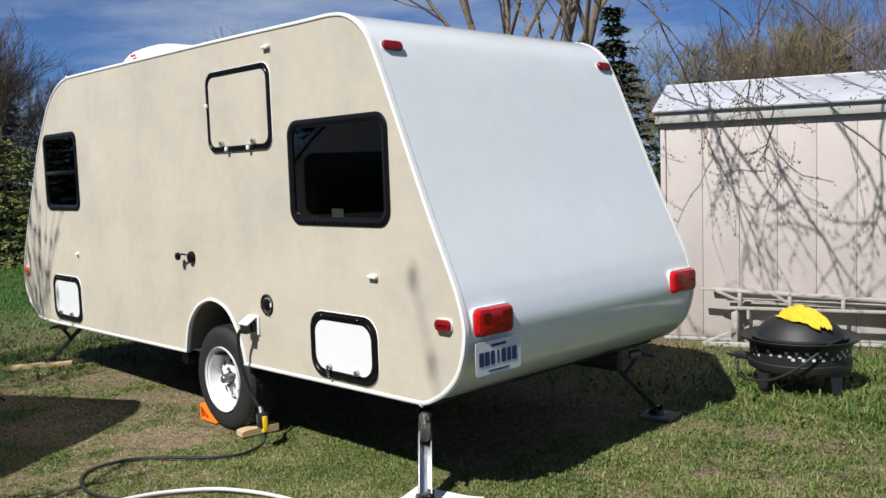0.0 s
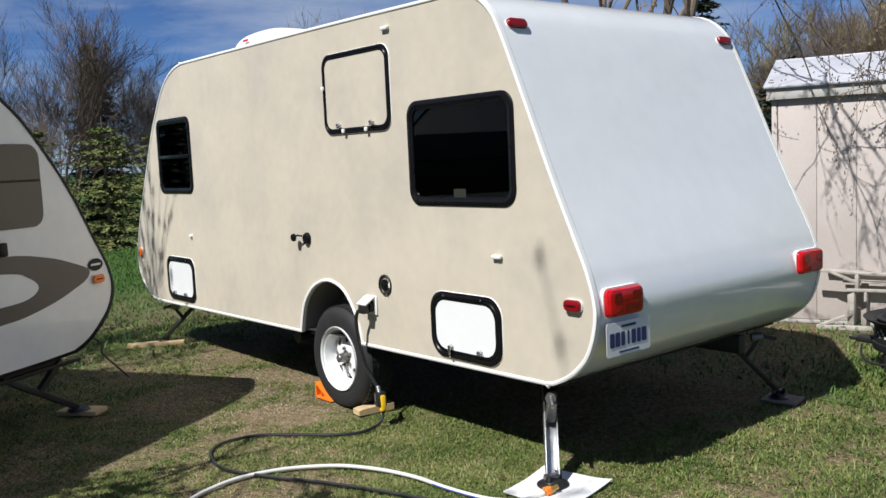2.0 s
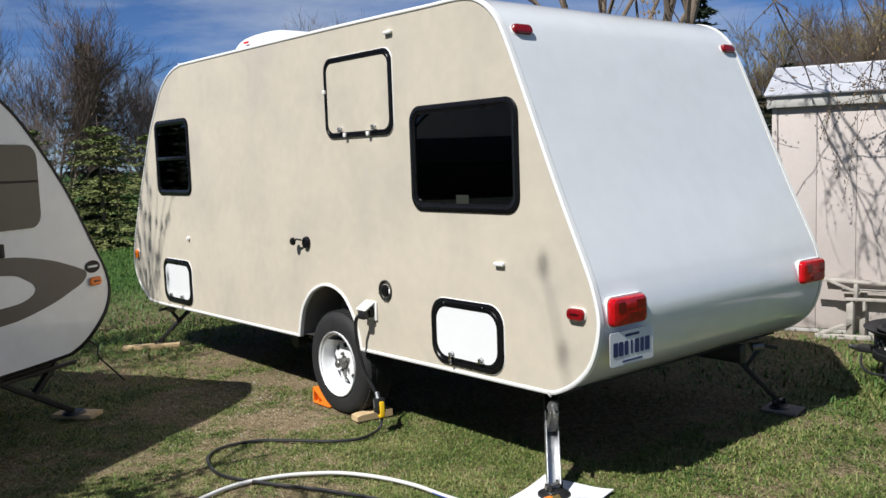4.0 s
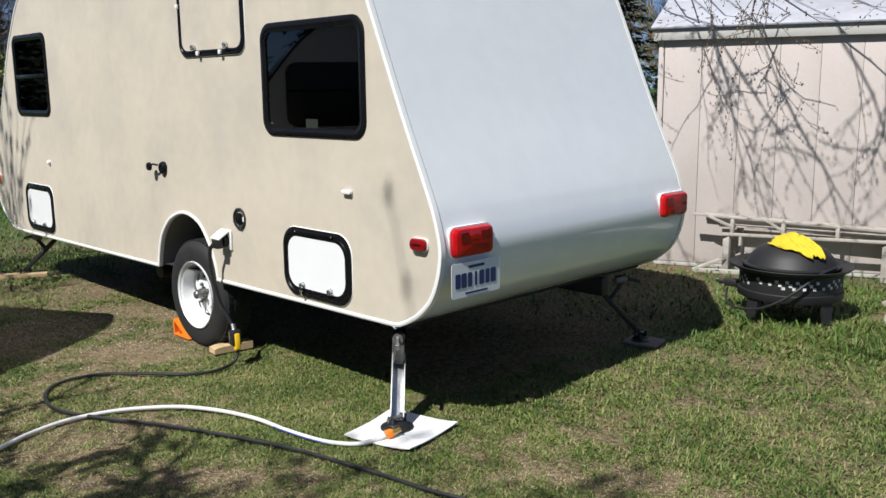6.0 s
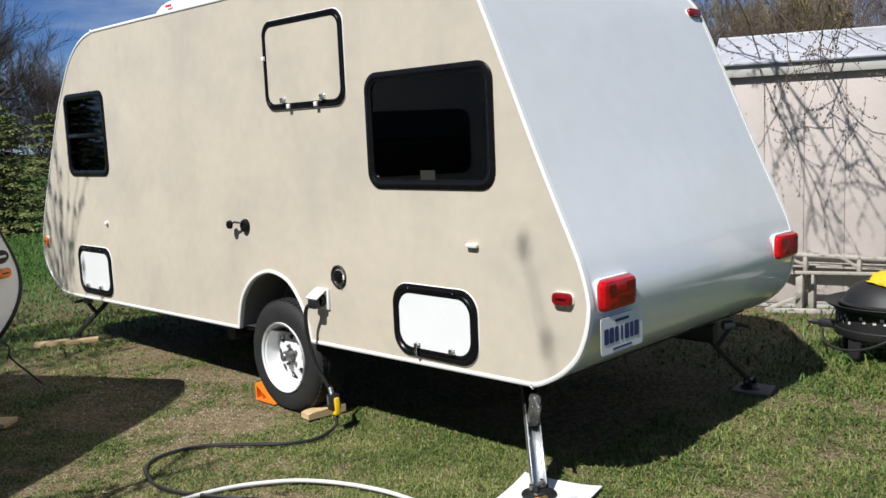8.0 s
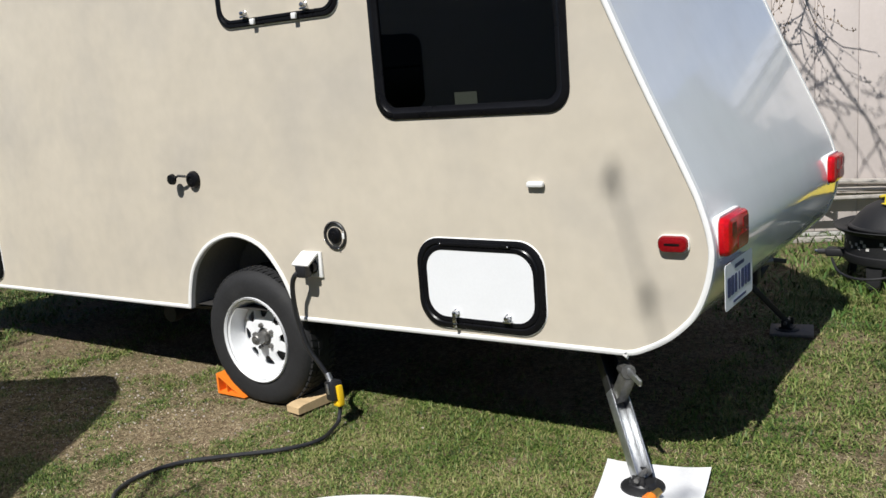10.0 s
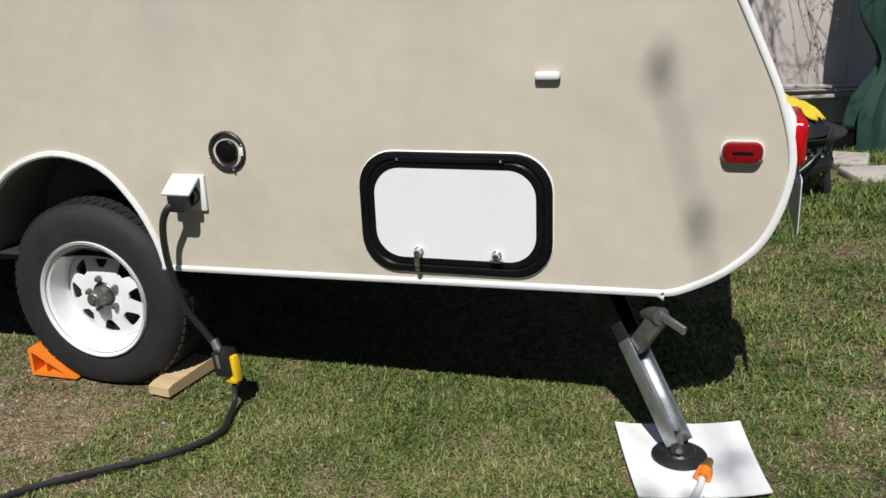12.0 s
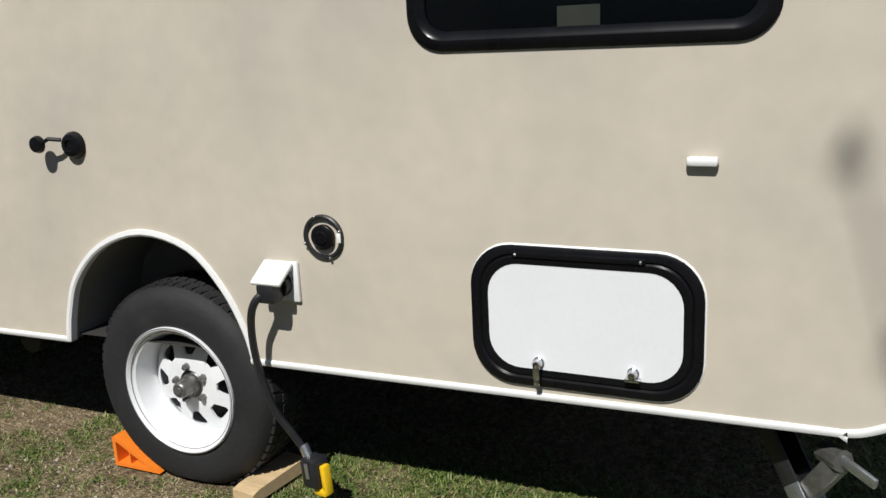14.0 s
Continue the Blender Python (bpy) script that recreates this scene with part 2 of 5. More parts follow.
def blade_material(name, tones):
    """Blades that differ one by one, in drifts."""
    m = bpy.data.materials.new(name)
    m.use_nodes = True
    n, l = m.node_tree.nodes, m.node_tree.links
    b = n["Principled BSDF"]
    co, geo = n.new("ShaderNodeTexCoord"), n.new("ShaderNodeNewGeometry")
    t = n.new("ShaderNodeTexNoise")
    t.inputs["Scale"].default_value, t.inputs["Detail"].default_value, t.inputs["Roughness"].default_value = 2.2, 5, 0.65
    l.new(co.outputs["Object"], t.inputs["Vector"])
    add = n.new("ShaderNodeMath")
    add.operation, add.inputs[1].default_value = "MULTIPLY_ADD", 0.62
    l.new(geo.outputs["Random Per Island"], add.inputs[0])
    l.new(t.outputs["Fac"], add.inputs[2])
    ramp = n.new("ShaderNodeValToRGB")
    e = ramp.color_ramp.elements
    e[0].position, e[0].color = tones[0][0], (*tones[0][1], 1)
    e[1].position, e[1].color = tones[-1][0], (*tones[-1][1], 1)
    for p, c in tones[1:-1]:
        q = ramp.color_ramp.elements.new(p)
        q.color = (*c, 1)
    l.new(add.outputs[0], ramp.inputs[0])
    l.new(ramp.outputs[0], b.inputs["Base Color"])
    b.inputs["Roughness"].default_value = 0.55
    b.inputs["Specular IOR Level"].default_value = 0.3
    return m


GRASS = blade_material("green_blades", ((0.40, (0.018, 0.042, 0.008)), (0.60, (0.052, 0.092, 0.016)), (0.80, (0.108, 0.165, 0.032)), (0.95, (0.165, 0.200, 0.052)), (1.08, (0.250, 0.240, 0.095))))
FAR_GRASS = blade_material("far_green_blades", ((0.40, (0.022, 0.060, 0.010)), (0.70, (0.052, 0.112, 0.018)), (1.05, (0.090, 0.150, 0.030))))
STRAW = blade_material("dead_straw", ((0.45, (0.060, 0.038, 0.022)), (0.72, (0.25, 0.185, 0.105)), (1.05, (0.52, 0.44, 0.29))))


# ---- shape helpers ----
class Shape:
    """Vertices and faces gathered into one mesh."""

    def __init__(self):
        self.v, self.f = [], []

    def add(self, verts, faces, m=None):
        o = len(self.v)
        self.v += [tuple(m @ Vector(p)) if m else tuple(p) for p in verts]
        self.f += [tuple(o + i for i in face) for face in faces]
        return self

    def box(self, x0, y0, z0, x1, y1, z1, r=0.0, m=None):
        c = Vector(((x0 + x1) / 2, (y0 + y1) / 2, (z0 + z1) / 2))
        bm = bmesh.new()
        bmesh.ops.create_cube(bm, size=1)
        for p in bm.verts:
            p.co = Vector((p.co.x * (x1 - x0), p.co.y * (y1 - y0), p.co.z * (z1 - z0))) + c
        if r:
            bmesh.ops.bevel(bm, geom=list(bm.edges), offset=r, segments=2, affect="EDGES", profile=0.5)
        bm.verts.index_update()
        self.add([p.co for p in bm.verts], [[p.index for p in face.verts] for face in bm.faces], m)
        bm.free()
        return self

    def beam(self, a, b, w, h, r=0.0, up=(0, 0, 1)):
        """A bar of section w x h from a to b."""
        a, b = Vector(a), Vector(b)
        d = (b - a)
        x = d.normalized()
        u = Vector(up)
        if abs(x.dot(u)) > 0.98:
            u = Vector((0, 1, 0))
        y = u.cross(x).normalized()
        z = x.cross(y)
        m = Matrix((x, y, z)).transposed().to_4x4()
        m.translation = a
        return self.box(0, -w / 2, -h / 2, d.length, w / 2, h / 2, r, m)

    def tube(self, pts, radii, n=6, cap=True):
        pts = [Vector(p) for p in pts]
        if not hasattr(radii, "__len__"):
            radii = [radii] * len(pts)
        rings, side = [], None
        for i, p in enumerate(pts):
            d = (pts[min(i + 1, len(pts) - 1)] - pts[max(i - 1, 0)]).normalized()
            if side is None:
                side = d.orthogonal().normalized()
            side = (side - d * side.dot(d)).normalized()
            o = d.cross(side)
            rings.append([p + (side * math.cos(a) + o * math.sin(a)) * radii[i] for a in (math.tau * k / n for k in range(n))])
        verts = [q for ring in rings for q in ring]
        faces = [(i * n + k, i * n + (k + 1) % n, (i + 1) * n + (k + 1) % n, (i + 1) * n + k) for i in range(len(pts) - 1) for k in range(n)]
        if cap:
            faces += [tuple(range(n))[::-1], tuple((len(pts) - 1) * n + k for k in range(n))]
        return self.add(verts, faces)

    def lathe(self, profile, n=48, m=None, close=False):
        """profile: (radius, height) turned about z."""
        verts = [(r * math.cos(math.tau * k / n), r * math.sin(math.tau * k / n), z) for r, z in profile for k in range(n)]
        faces = [(i * n + k, i * n + (k + 1) % n, (i + 1) * n + (k + 1) % n, (i + 1) * n + k) for i in range(len(profile) - 1) for k in range(n)]
        if close:
            i = len(profile) - 1
            faces += [(i * n + k, i * n + (k + 1) % n, (k + 1) % n, k) for k in range(n)]
        return self.add(verts, faces, m)

    def ball(self, c, r, n=10, squash=1.0):
        prof = [(max(r * math.sin(math.pi * i / 6), 0.0005), -r * squash * math.cos(math.pi * i / 6)) for i in range(7)]
        return self.lathe(prof, n, Matrix.Translation(c))

    def plate(self, outline, m, depth, r=0.0):
        """A closed outline of (u, v) pairs, given a depth along w; m carries (u, v, w) into the world."""
        n = len(outline)
        verts = [(u, v, 0) for u, v in outline] + [(u, v, depth) for u, v in outline]
        faces = [tuple(range(n))[::-1], tuple(range(n, 2 * n))] + [(i, (i + 1) % n, n + (i + 1) % n, n + i) for i in range(n)]
        return self.add(verts, faces, m)

    def ring(self, outer, inner, m, section):
        """A frame between two outlines of equal count; section: (0 outer .. 1 inner, height) pairs round the bar."""
        n, k = len(outer), len(section)
        verts = [(o[0] + (i[0] - o[0]) * s, o[1] + (i[1] - o[1]) * s, h) for o, i in zip(outer, inner) for s, h in section]
        faces = [(a * k + b, ((a + 1) % n) * k + b, ((a + 1) % n) * k + (b + 1) % k, a * k + (b + 1) % k) for a in range(n) for b in range(k)]
        return self.add(verts, faces, m)

    def mesh(self, name, mat, smooth=True, angle=35):
        me = bpy.data.meshes.new(name)
        me.from_pydata(self.v, [], self.f)
        me.materials.append(mat)
        bm = bmesh.new()
        bm.from_mesh(me)
        bmesh.ops.recalc_face_normals(bm, faces=list(bm.faces))
        if smooth:
            for face in bm.faces:
                face.smooth = True
            for edge in bm.edges:
                if len(edge.link_faces) == 2 and edge.calc_face_angle(0) > radians(angle):
                    edge.smooth = False
        bm.to_mesh(me)
        bm.free()
        return me


def thing(name, label, category, at=(0, 0, 0), group="", kind=""):
    ob = new(name)
    ob.empty_display_size = 0.1
    ob.matrix_world = at if isinstance(at, Matrix) else Matrix.Translation(at)
    return tagged(ob, label, category, group, kind)


def part(name, shape, mat, parent, label="", smooth=True, angle=35):
    """One mesh under a thing or a part, in the world's coordinates less the parent's place."""
    ob = new(name, shape.mesh(name, mat, smooth, angle))
    if parent:
        ob.parent = parent
        ob.matrix_parent_inverse = parent.matrix_basis.inverted()
    return tagged(ob, label)


def solo(name, shape, mat, label, category, group="", kind="", smooth=True):
    return tagged(new(name, shape.mesh(name, mat, smooth)), label, category, group, kind)


def rounded(x0, y0, x1, y1, r, n=6):
    """Outline of a rectangle with round corners, anticlockwise."""
    pts = []
    for cx, cy, a in ((x1 - r, y0 + r, -90), (x1 - r, y1 - r, 0), (x0 + r, y1 - r, 90), (x0 + r, y0 + r, 180)):
        pts += [(cx + r * math.cos(radians(a + 90 * k / n)), cy + r * math.sin(radians(a + 90 * k / n))) for k in range(n + 1)]
    return pts


def smooth_line(pts, per=6, closed=False):
    """A rounded line through points (any dimension)."""
    p = [np.array(q, float) for q in pts]
    n, out = len(p), []
    for i in range(n if closed else n - 1):
        a, b, c, d = (p[(i + k) % n] if closed else p[min(max(i + k, 0), n - 1)] for k in (-1, 0, 1, 2))
        for s in range(per):
            t = s / per
            out.append(tuple(0.5 * (2 * b + (c - a) * t + (2 * a - 5 * b + 4 * c - d) * t * t + (3 * b - a - 3 * c + d) * t ** 3)))
    return out if closed else out + [tuple(p[-1])]


# (u, v, w) -> the trailer's flank: u along x, v up, w out of the wall (-y)
FLANK = Matrix(((1, 0, 0, 0), (0, 0, -1, 0), (0, 1, 0, 0), (0, 0, 0, 1)))
WIDE = 1.95

# ---- ground ----
def lattice(x, y, seed):
    """Smooth value noise over the plane, 0 to 1, for whole arrays at once."""
    x, y = np.asarray(x, float), np.asarray(y, float)
    i, j = np.floor(x), np.floor(y)
    u, v = x - i, y - j
    u, v = u * u * (3 - 2 * u), v * v * (3 - 2 * v)
    def corner(a, b):
        q = np.sin(a * 127.1 + b * 311.7 + seed * 74.7) * 43758.5453
        return q - np.floor(q)
    low = corner(i, j) * (1 - u) + corner(i + 1, j) * u
    high = corner(i, j + 1) * (1 - u) + corner(i + 1, j + 1) * u
    return low * (1 - v) + high * v


def ground_height(x, y):
    """The lawn rolls by a centimetre or so near the trailer and lies flat far off."""
    near = np.clip(1 - np.hypot(np.asarray(x) - 0.5, y) / 60, 0, 1)
    return (0.013 * (lattice(np.asarray(x) * 0.9, np.asarray(y) * 0.9, 3) - 0.5) + 0.005 * (lattice(np.asarray(x) * 3.4, np.asarray(y) * 3.4, 5) - 0.5)) * near - 0.006


def ground():
    """Lawn, gently uneven, out to the horizon."""
    xs = np.unique(np.concatenate([np.linspace(-7, 6, 131), np.linspace(-40, 40, 33), np.array([-900, -300, -120, 120, 300, 900])]))
    ys = np.unique(np.concatenate([np.linspace(-5, 7, 121), np.linspace(-40, 60, 41), np.array([-900, -300, -120, 120, 300, 900])]))
    gx, gy = np.meshgrid(xs, ys)
    gz = ground_height(gx, gy)
    n = len(xs)
    faces = [(j * n + i, j * n + i + 1, (j + 1) * n + i + 1, (j + 1) * n + i) for j in range(len(ys) - 1) for i in range(n - 1)]
    sh = Shape().add(np.stack([gx, gy, gz], -1).reshape(-1, 3).tolist(), faces)
    solo("ground", sh, SOIL, "patchy spring lawn with bare brown soil", "lawn", kind="structure")


ground()

# ---- the white and beige travel trailer ----
OUTLINE = smooth_line([
    (-2.92, 0.41), (-2.0, 0.418), (-0.6, 0.432), (0.9, 0.452), (1.70, 0.462), (1.79, 0.464), (1.85, 0.482), (1.94, 0.532), (2.022, 0.610), (2.066, 0.70), (2.088, 0.80), (2.085, 0.875),
    (2.060, 0.97), (2.018, 1.075), (1.862, 1.41), (1.688, 1.81), (1.552, 2.115), (1.478, 2.235), (1.375, 2.313), (1.245, 2.346), (0.95, 2.35), (0.0, 2.36), (-1.9, 2.368),
    (-2.12, 2.362), (-2.26, 2.335), (-2.40, 2.275), (-2.54, 2.17), (-2.66, 2.03), (-2.79, 1.86), (-2.97, 1.55), (-3.17, 1.19), (-3.285, 0.95), (-3.335, 0.78),
    (-3.315, 0.65), (-3.23, 0.54), (-3.10, 0.46)], 5, closed=True)
ARCH = smooth_line([(-0.460, 0.434), (-0.438, 0.53), (-0.388, 0.645), (-0.270, 0.752), (-0.105, 0.802), (0.060, 0.764), (0.165, 0.658), (0.226, 0.540), (0.250, 0.445)], 4)


def filled(loops, y, mat, name, parent, label=""):
    """A flat sheet in the plane y with the first loop as its edge and the others as holes."""
    flat = [[Vector((u, v, 0)) for u, v in loop] for loop in loops]
    sh = Shape().add([(u, y, v) for loop in loops for u, v in loop], tessellate_polygon(flat))
    # give the sheet its thickness
    step = 0.03 if y < 1 else -0.03
    n = len(sh.v)
    rim = []
    base = 0
    for loop in loops:
        k = len(loop)
        rim += [(base + i, base + (i + 1) % k, n + base + (i + 1) % k, n + base + i) for i in range(k)]
        base += k
    sh.f += [tuple(n + i for i in f) for f in sh.f] + rim
    sh.v += [(a, b + step, c) for a, b, c in sh.v]
    return part(name, sh, mat, parent, label)


REAR_WINDOW = (0.802, 1.291, 1.624, 1.845)
FRONT_WINDOW = (-2.675, 1.345, -2.01, 1.955)


def window(parent, box, r, divider, label):
    x0, z0, x1, z1 = box
    out, mid = rounded(x0, z0, x1, z1, r, 8), rounded(x0 + 0.045, z0 + 0.045, x1 - 0.045, z1 - 0.045, r - 0.035, 8)
    f = part("window", Shape().ring(out, mid, FLANK, [(0, -0.01), (0, 0.005), (0.15, 0.010), (0.55, 0.011), (0.7, 0.006), (1, 0.004), (1, -0.02)]), BLACK_FRAME, parent, label)
    g = part("pane", Shape().plate(rounded(x0 + 0.04, z0 + 0.04, x1 - 0.04, z1 - 0.04, r - 0.03, 8), FLANK @ Matrix.Translation((0, 0, -0.006)), 0.004), GLASS, f)
    g.visible_shadow = False
    sh = Shape()
    if divider == "level":
        zc = z0 + (z1 - z0) * 0.49
        sh.box(x0 + 0.04, -0.012, zc - 0.014, x1 - 0.04, 0.004, zc + 0.014, 0.003)
        part("mullion", sh, BLACK_FRAME, f)
    else:
        xc = x0 + (x1 - x0) * 0.50
        part("sticker", sh.box(xc - 0.05, 0.0005, z0 + 0.045, xc + 0.045, 0.0015, z0 + 0.088), material("grey_green_sticker", (0.025, 0.029, 0.020), 0.5), f)
    return f


def hatch(parent, box, r, bar, door_mat, latches, label, screws=True):
    x0, z0, x1, z1 = box
    out, inn = rounded(x0, z0, x1, z1, r, 8), rounded(x0 + bar, z0 + bar, x1 - bar, z1 - bar, max(r - bar * 0.6, 0.02), 8)
    h = part("hatch", Shape().ring(out, inn, FLANK, [(0, -0.005), (0, 0.008), (0.15, 0.012), (0.45, 0.012), (0.55, 0.007), (0.65, 0.011), (0.9, 0.011), (1, 0.010), (1, -0.005)]), BLACK_FRAME, parent, label)
    part("seal", Shape().ring(rounded(x0 - 0.0035, z0 - 0.0035, x1 + 0.0035, z1 + 0.0035, r + 0.0035, 8), out, FLANK, [(0, -0.002), (0, 0.001), (1, 0.004), (1, -0.002)]), WHITE_TRIM, h, "white caulking")
    part("hatch_door", Shape().plate(rounded(x0 + bar - 0.004, z0 + bar - 0.004, x1 - bar + 0.004, z1 - bar + 0.004, max(r - bar * 0.6, 0.02), 8), FLANK, 0.009), door_mat, h)
    if screws:
        part("hinge", Shape().box(x0 + 0.11, -0.016, z1 - bar * 0.62, x1 - 0.13, -0.008, z1 - bar * 0.30, 0.003), BLACK_FRAME, h)
        for sx in (x0 + 0.12, x1 - 0.14):
            part("screw", Shape().ball((sx, -0.016, z1 - bar * 0.46), 0.004, 8), CHROME, h)
    for lx, turned in latches:
        zl = z0 + bar + 0.012
        l = part("latch", Shape().lathe([(0.0005, 0.028), (0.008, 0.027), (0.0115, 0.022), (0.0115, 0.008), (0.014, 0.006), (0.014, 0.0)], 14, FLANK @ Matrix.Translation((lx, zl + 0.008, 0.008))), CHROME, h)
        sh = Shape()
        if turned:
            sh.box(lx - 0.009, -0.034, zl - 0.030, lx + 0.009, -0.027, zl + 0.010, 0.003)
            sh.box(lx - 0.007, -0.034, zl - 0.046, lx + 0.007, -0.021, zl - 0.028, 0.003)
        else:
            sh.box(lx - 0.018, -0.028, zl - 0.010, lx + 0.018, -0.010, zl - 0.002, 0.002)
        part("catch", sh, CHROME, l)
    return h


def lamp(parent, x, y, z, w, h, d, m, lens, label, base=WHITE_TRIM, name="marker_light"):
    """A lamp on a foot; m turns (u, v, w) into the wall that carries it."""
    q = Matrix.Translation((x, y, z)) @ m
    e = 0.007 if w > 0.2 else 0.003
    o = part(name, Shape().plate(rounded(-w / 2 - e, -h / 2 - e, w / 2 + e, h / 2 + e, min(w, h) * (0.24 if w > 0.2 else 0.42), 4), q, d * 0.35), base, parent, label)
    sec = [(0, 0), (0, d * 0.7), (0.1, d * 0.92), (0.3, d), (1, d), (1, 0.001)]
    sh = Shape().ring(rounded(-w / 2, -h / 2, w / 2, h / 2, min(w, h) * (0.2 if w > 0.2 else 0.40), 4), rounded(-w * 0.1, -h * 0.1, w * 0.1, h * 0.1, min(w, h) * 0.05, 4), q, sec)
    sh.plate(rounded(-w * 0.11, -h * 0.11, w * 0.11, h * 0.11, min(w, h) * 0.05, 4), q @ Matrix.Translation((0, 0, d * 0.3)), d * 0.68)
    part("lens", sh, lens, o)
    if w < 0.11:
        part("slot", Shape().plate(rounded(-w * 0.26, -h * 0.07, w * 0.26, h * 0.07, h * 0.05, 3), q @ Matrix.Translation((0, 0, d)), 0.0012), BLACK_FRAME, o)
    if w > 0.2:
        for u0, v0, u1, v1 in ((-0.37, 0.02, -0.17, 0.36), (-0.10, -0.38, 0.36, -0.06), (0.14, 0.06, 0.38, 0.36)):
            part("reflector", Shape().plate(rounded(w * u0, h * v0, w * u1, h * v1, 0.006, 3), q @ Matrix.Translation((0, 0, d)), 0.0015), RED_MID, o)
    return o


def jack(parent, x, y, toward, grey, top=0.46):
    """A scissor leg folded down from the frame: channel leg, brace, screw head and foot."""
    mat = STEEL if grey else BLACK_METAL
    inward = 1 if y < 1 else -1
    thin = 1.0 if grey else 0.55
    a, b = Vector((x, y, 0.055)), Vector((x - toward * 0.27, y + inward * 0.27, top + 0.01))
    d = (b - a).normalized()
    s = Vector((0.55 * inward * toward, 0.83, 0)).normalized()
    s = (s - d * s.dot(d)).normalized()
    o = d.cross(s).normalized()
    if o.x * toward < 0:
        o = -o
    joint = a.lerp(b, 0.56)
    lower, upper = Shape(), Shape()
    for sh, p, q in ((lower, a, joint), (upper, joint, b)):
        for off in (-0.029, 0.029):
            sh.beam(p + s * off * thin, q + s * off * thin, 0.005, 0.046 * thin, 0.001, up=o)
        sh.beam(p - o * 0.022 * thin, q - o * 0.022 * thin, 0.062 * thin, 0.004, 0.001, up=o)
    j = part("stabiliser_leg", lower, mat, parent, "galvanised steel stabiliser leg" if grey else "black steel stabiliser leg")
    part("upper_arm", upper, BLACK_METAL, j)
    head = Vector((x - toward * 0.075, y + inward * 0.09, top - 0.08))
    part("brace", Shape().beam(joint - d * 0.03, head, 0.046 * thin, 0.046 * thin, 0.006), GREY_IRON if grey else mat, j)
    part("screw", Shape().tube([head + Vector((-0.03 * toward, 0.03 * inward, 0.01)), head + Vector((0.01 * toward, -0.02 * inward, 0.015))], 0.026, 10), GREY_IRON, j)
    part("crank_lug", Shape().beam(head + Vector((0, -0.01 * inward, 0.02)), head + Vector((0.075 * toward, -0.075 * inward, 0.0)), 0.012, 0.024, 0.004), STEEL if grey else BLACK_METAL, j)
    part("bracket", Shape().beam(b + Vector((-0.06 * toward, 0.04 * inward, 0)), Vector((x - toward * 0.06, y + inward * 0.13, top - 0.005)), 0.07 * thin, 0.02, 0.004), BLACK_METAL, j)
    part("clevis", Shape().box(x - 0.022, y - 0.039, 0.028, x + 0.022, y - 0.034, 0.070, 0.003).box(x - 0.022, y + 0.034, 0.028, x + 0.022, y + 0.039, 0.070, 0.003).box(x - 0.035, y - 0.039, 0.026, x + 0.035, y + 0.039, 0.036, 0.003), BLACK_METAL, j)
    part("pin", Shape().tube([(x, y - 0.055, 0.06), (x, y + 0.055, 0.06)], 0.009, 8), GREY_IRON, j)
    part("foot", Shape().lathe([(0.001, 0.026), (0.040, 0.025), (0.046, 0.018), (0.064, 0.014), (0.075, 0.008), (0.076, 0.0), (0.001, 0.0)], 32, Matrix.Translation((x, y, 0.012)) @ Matrix.Diagonal((0.5 + 0.5 * thin, 0.5 + 0.5 * thin, 1, 1))), BLACK_METAL, j)


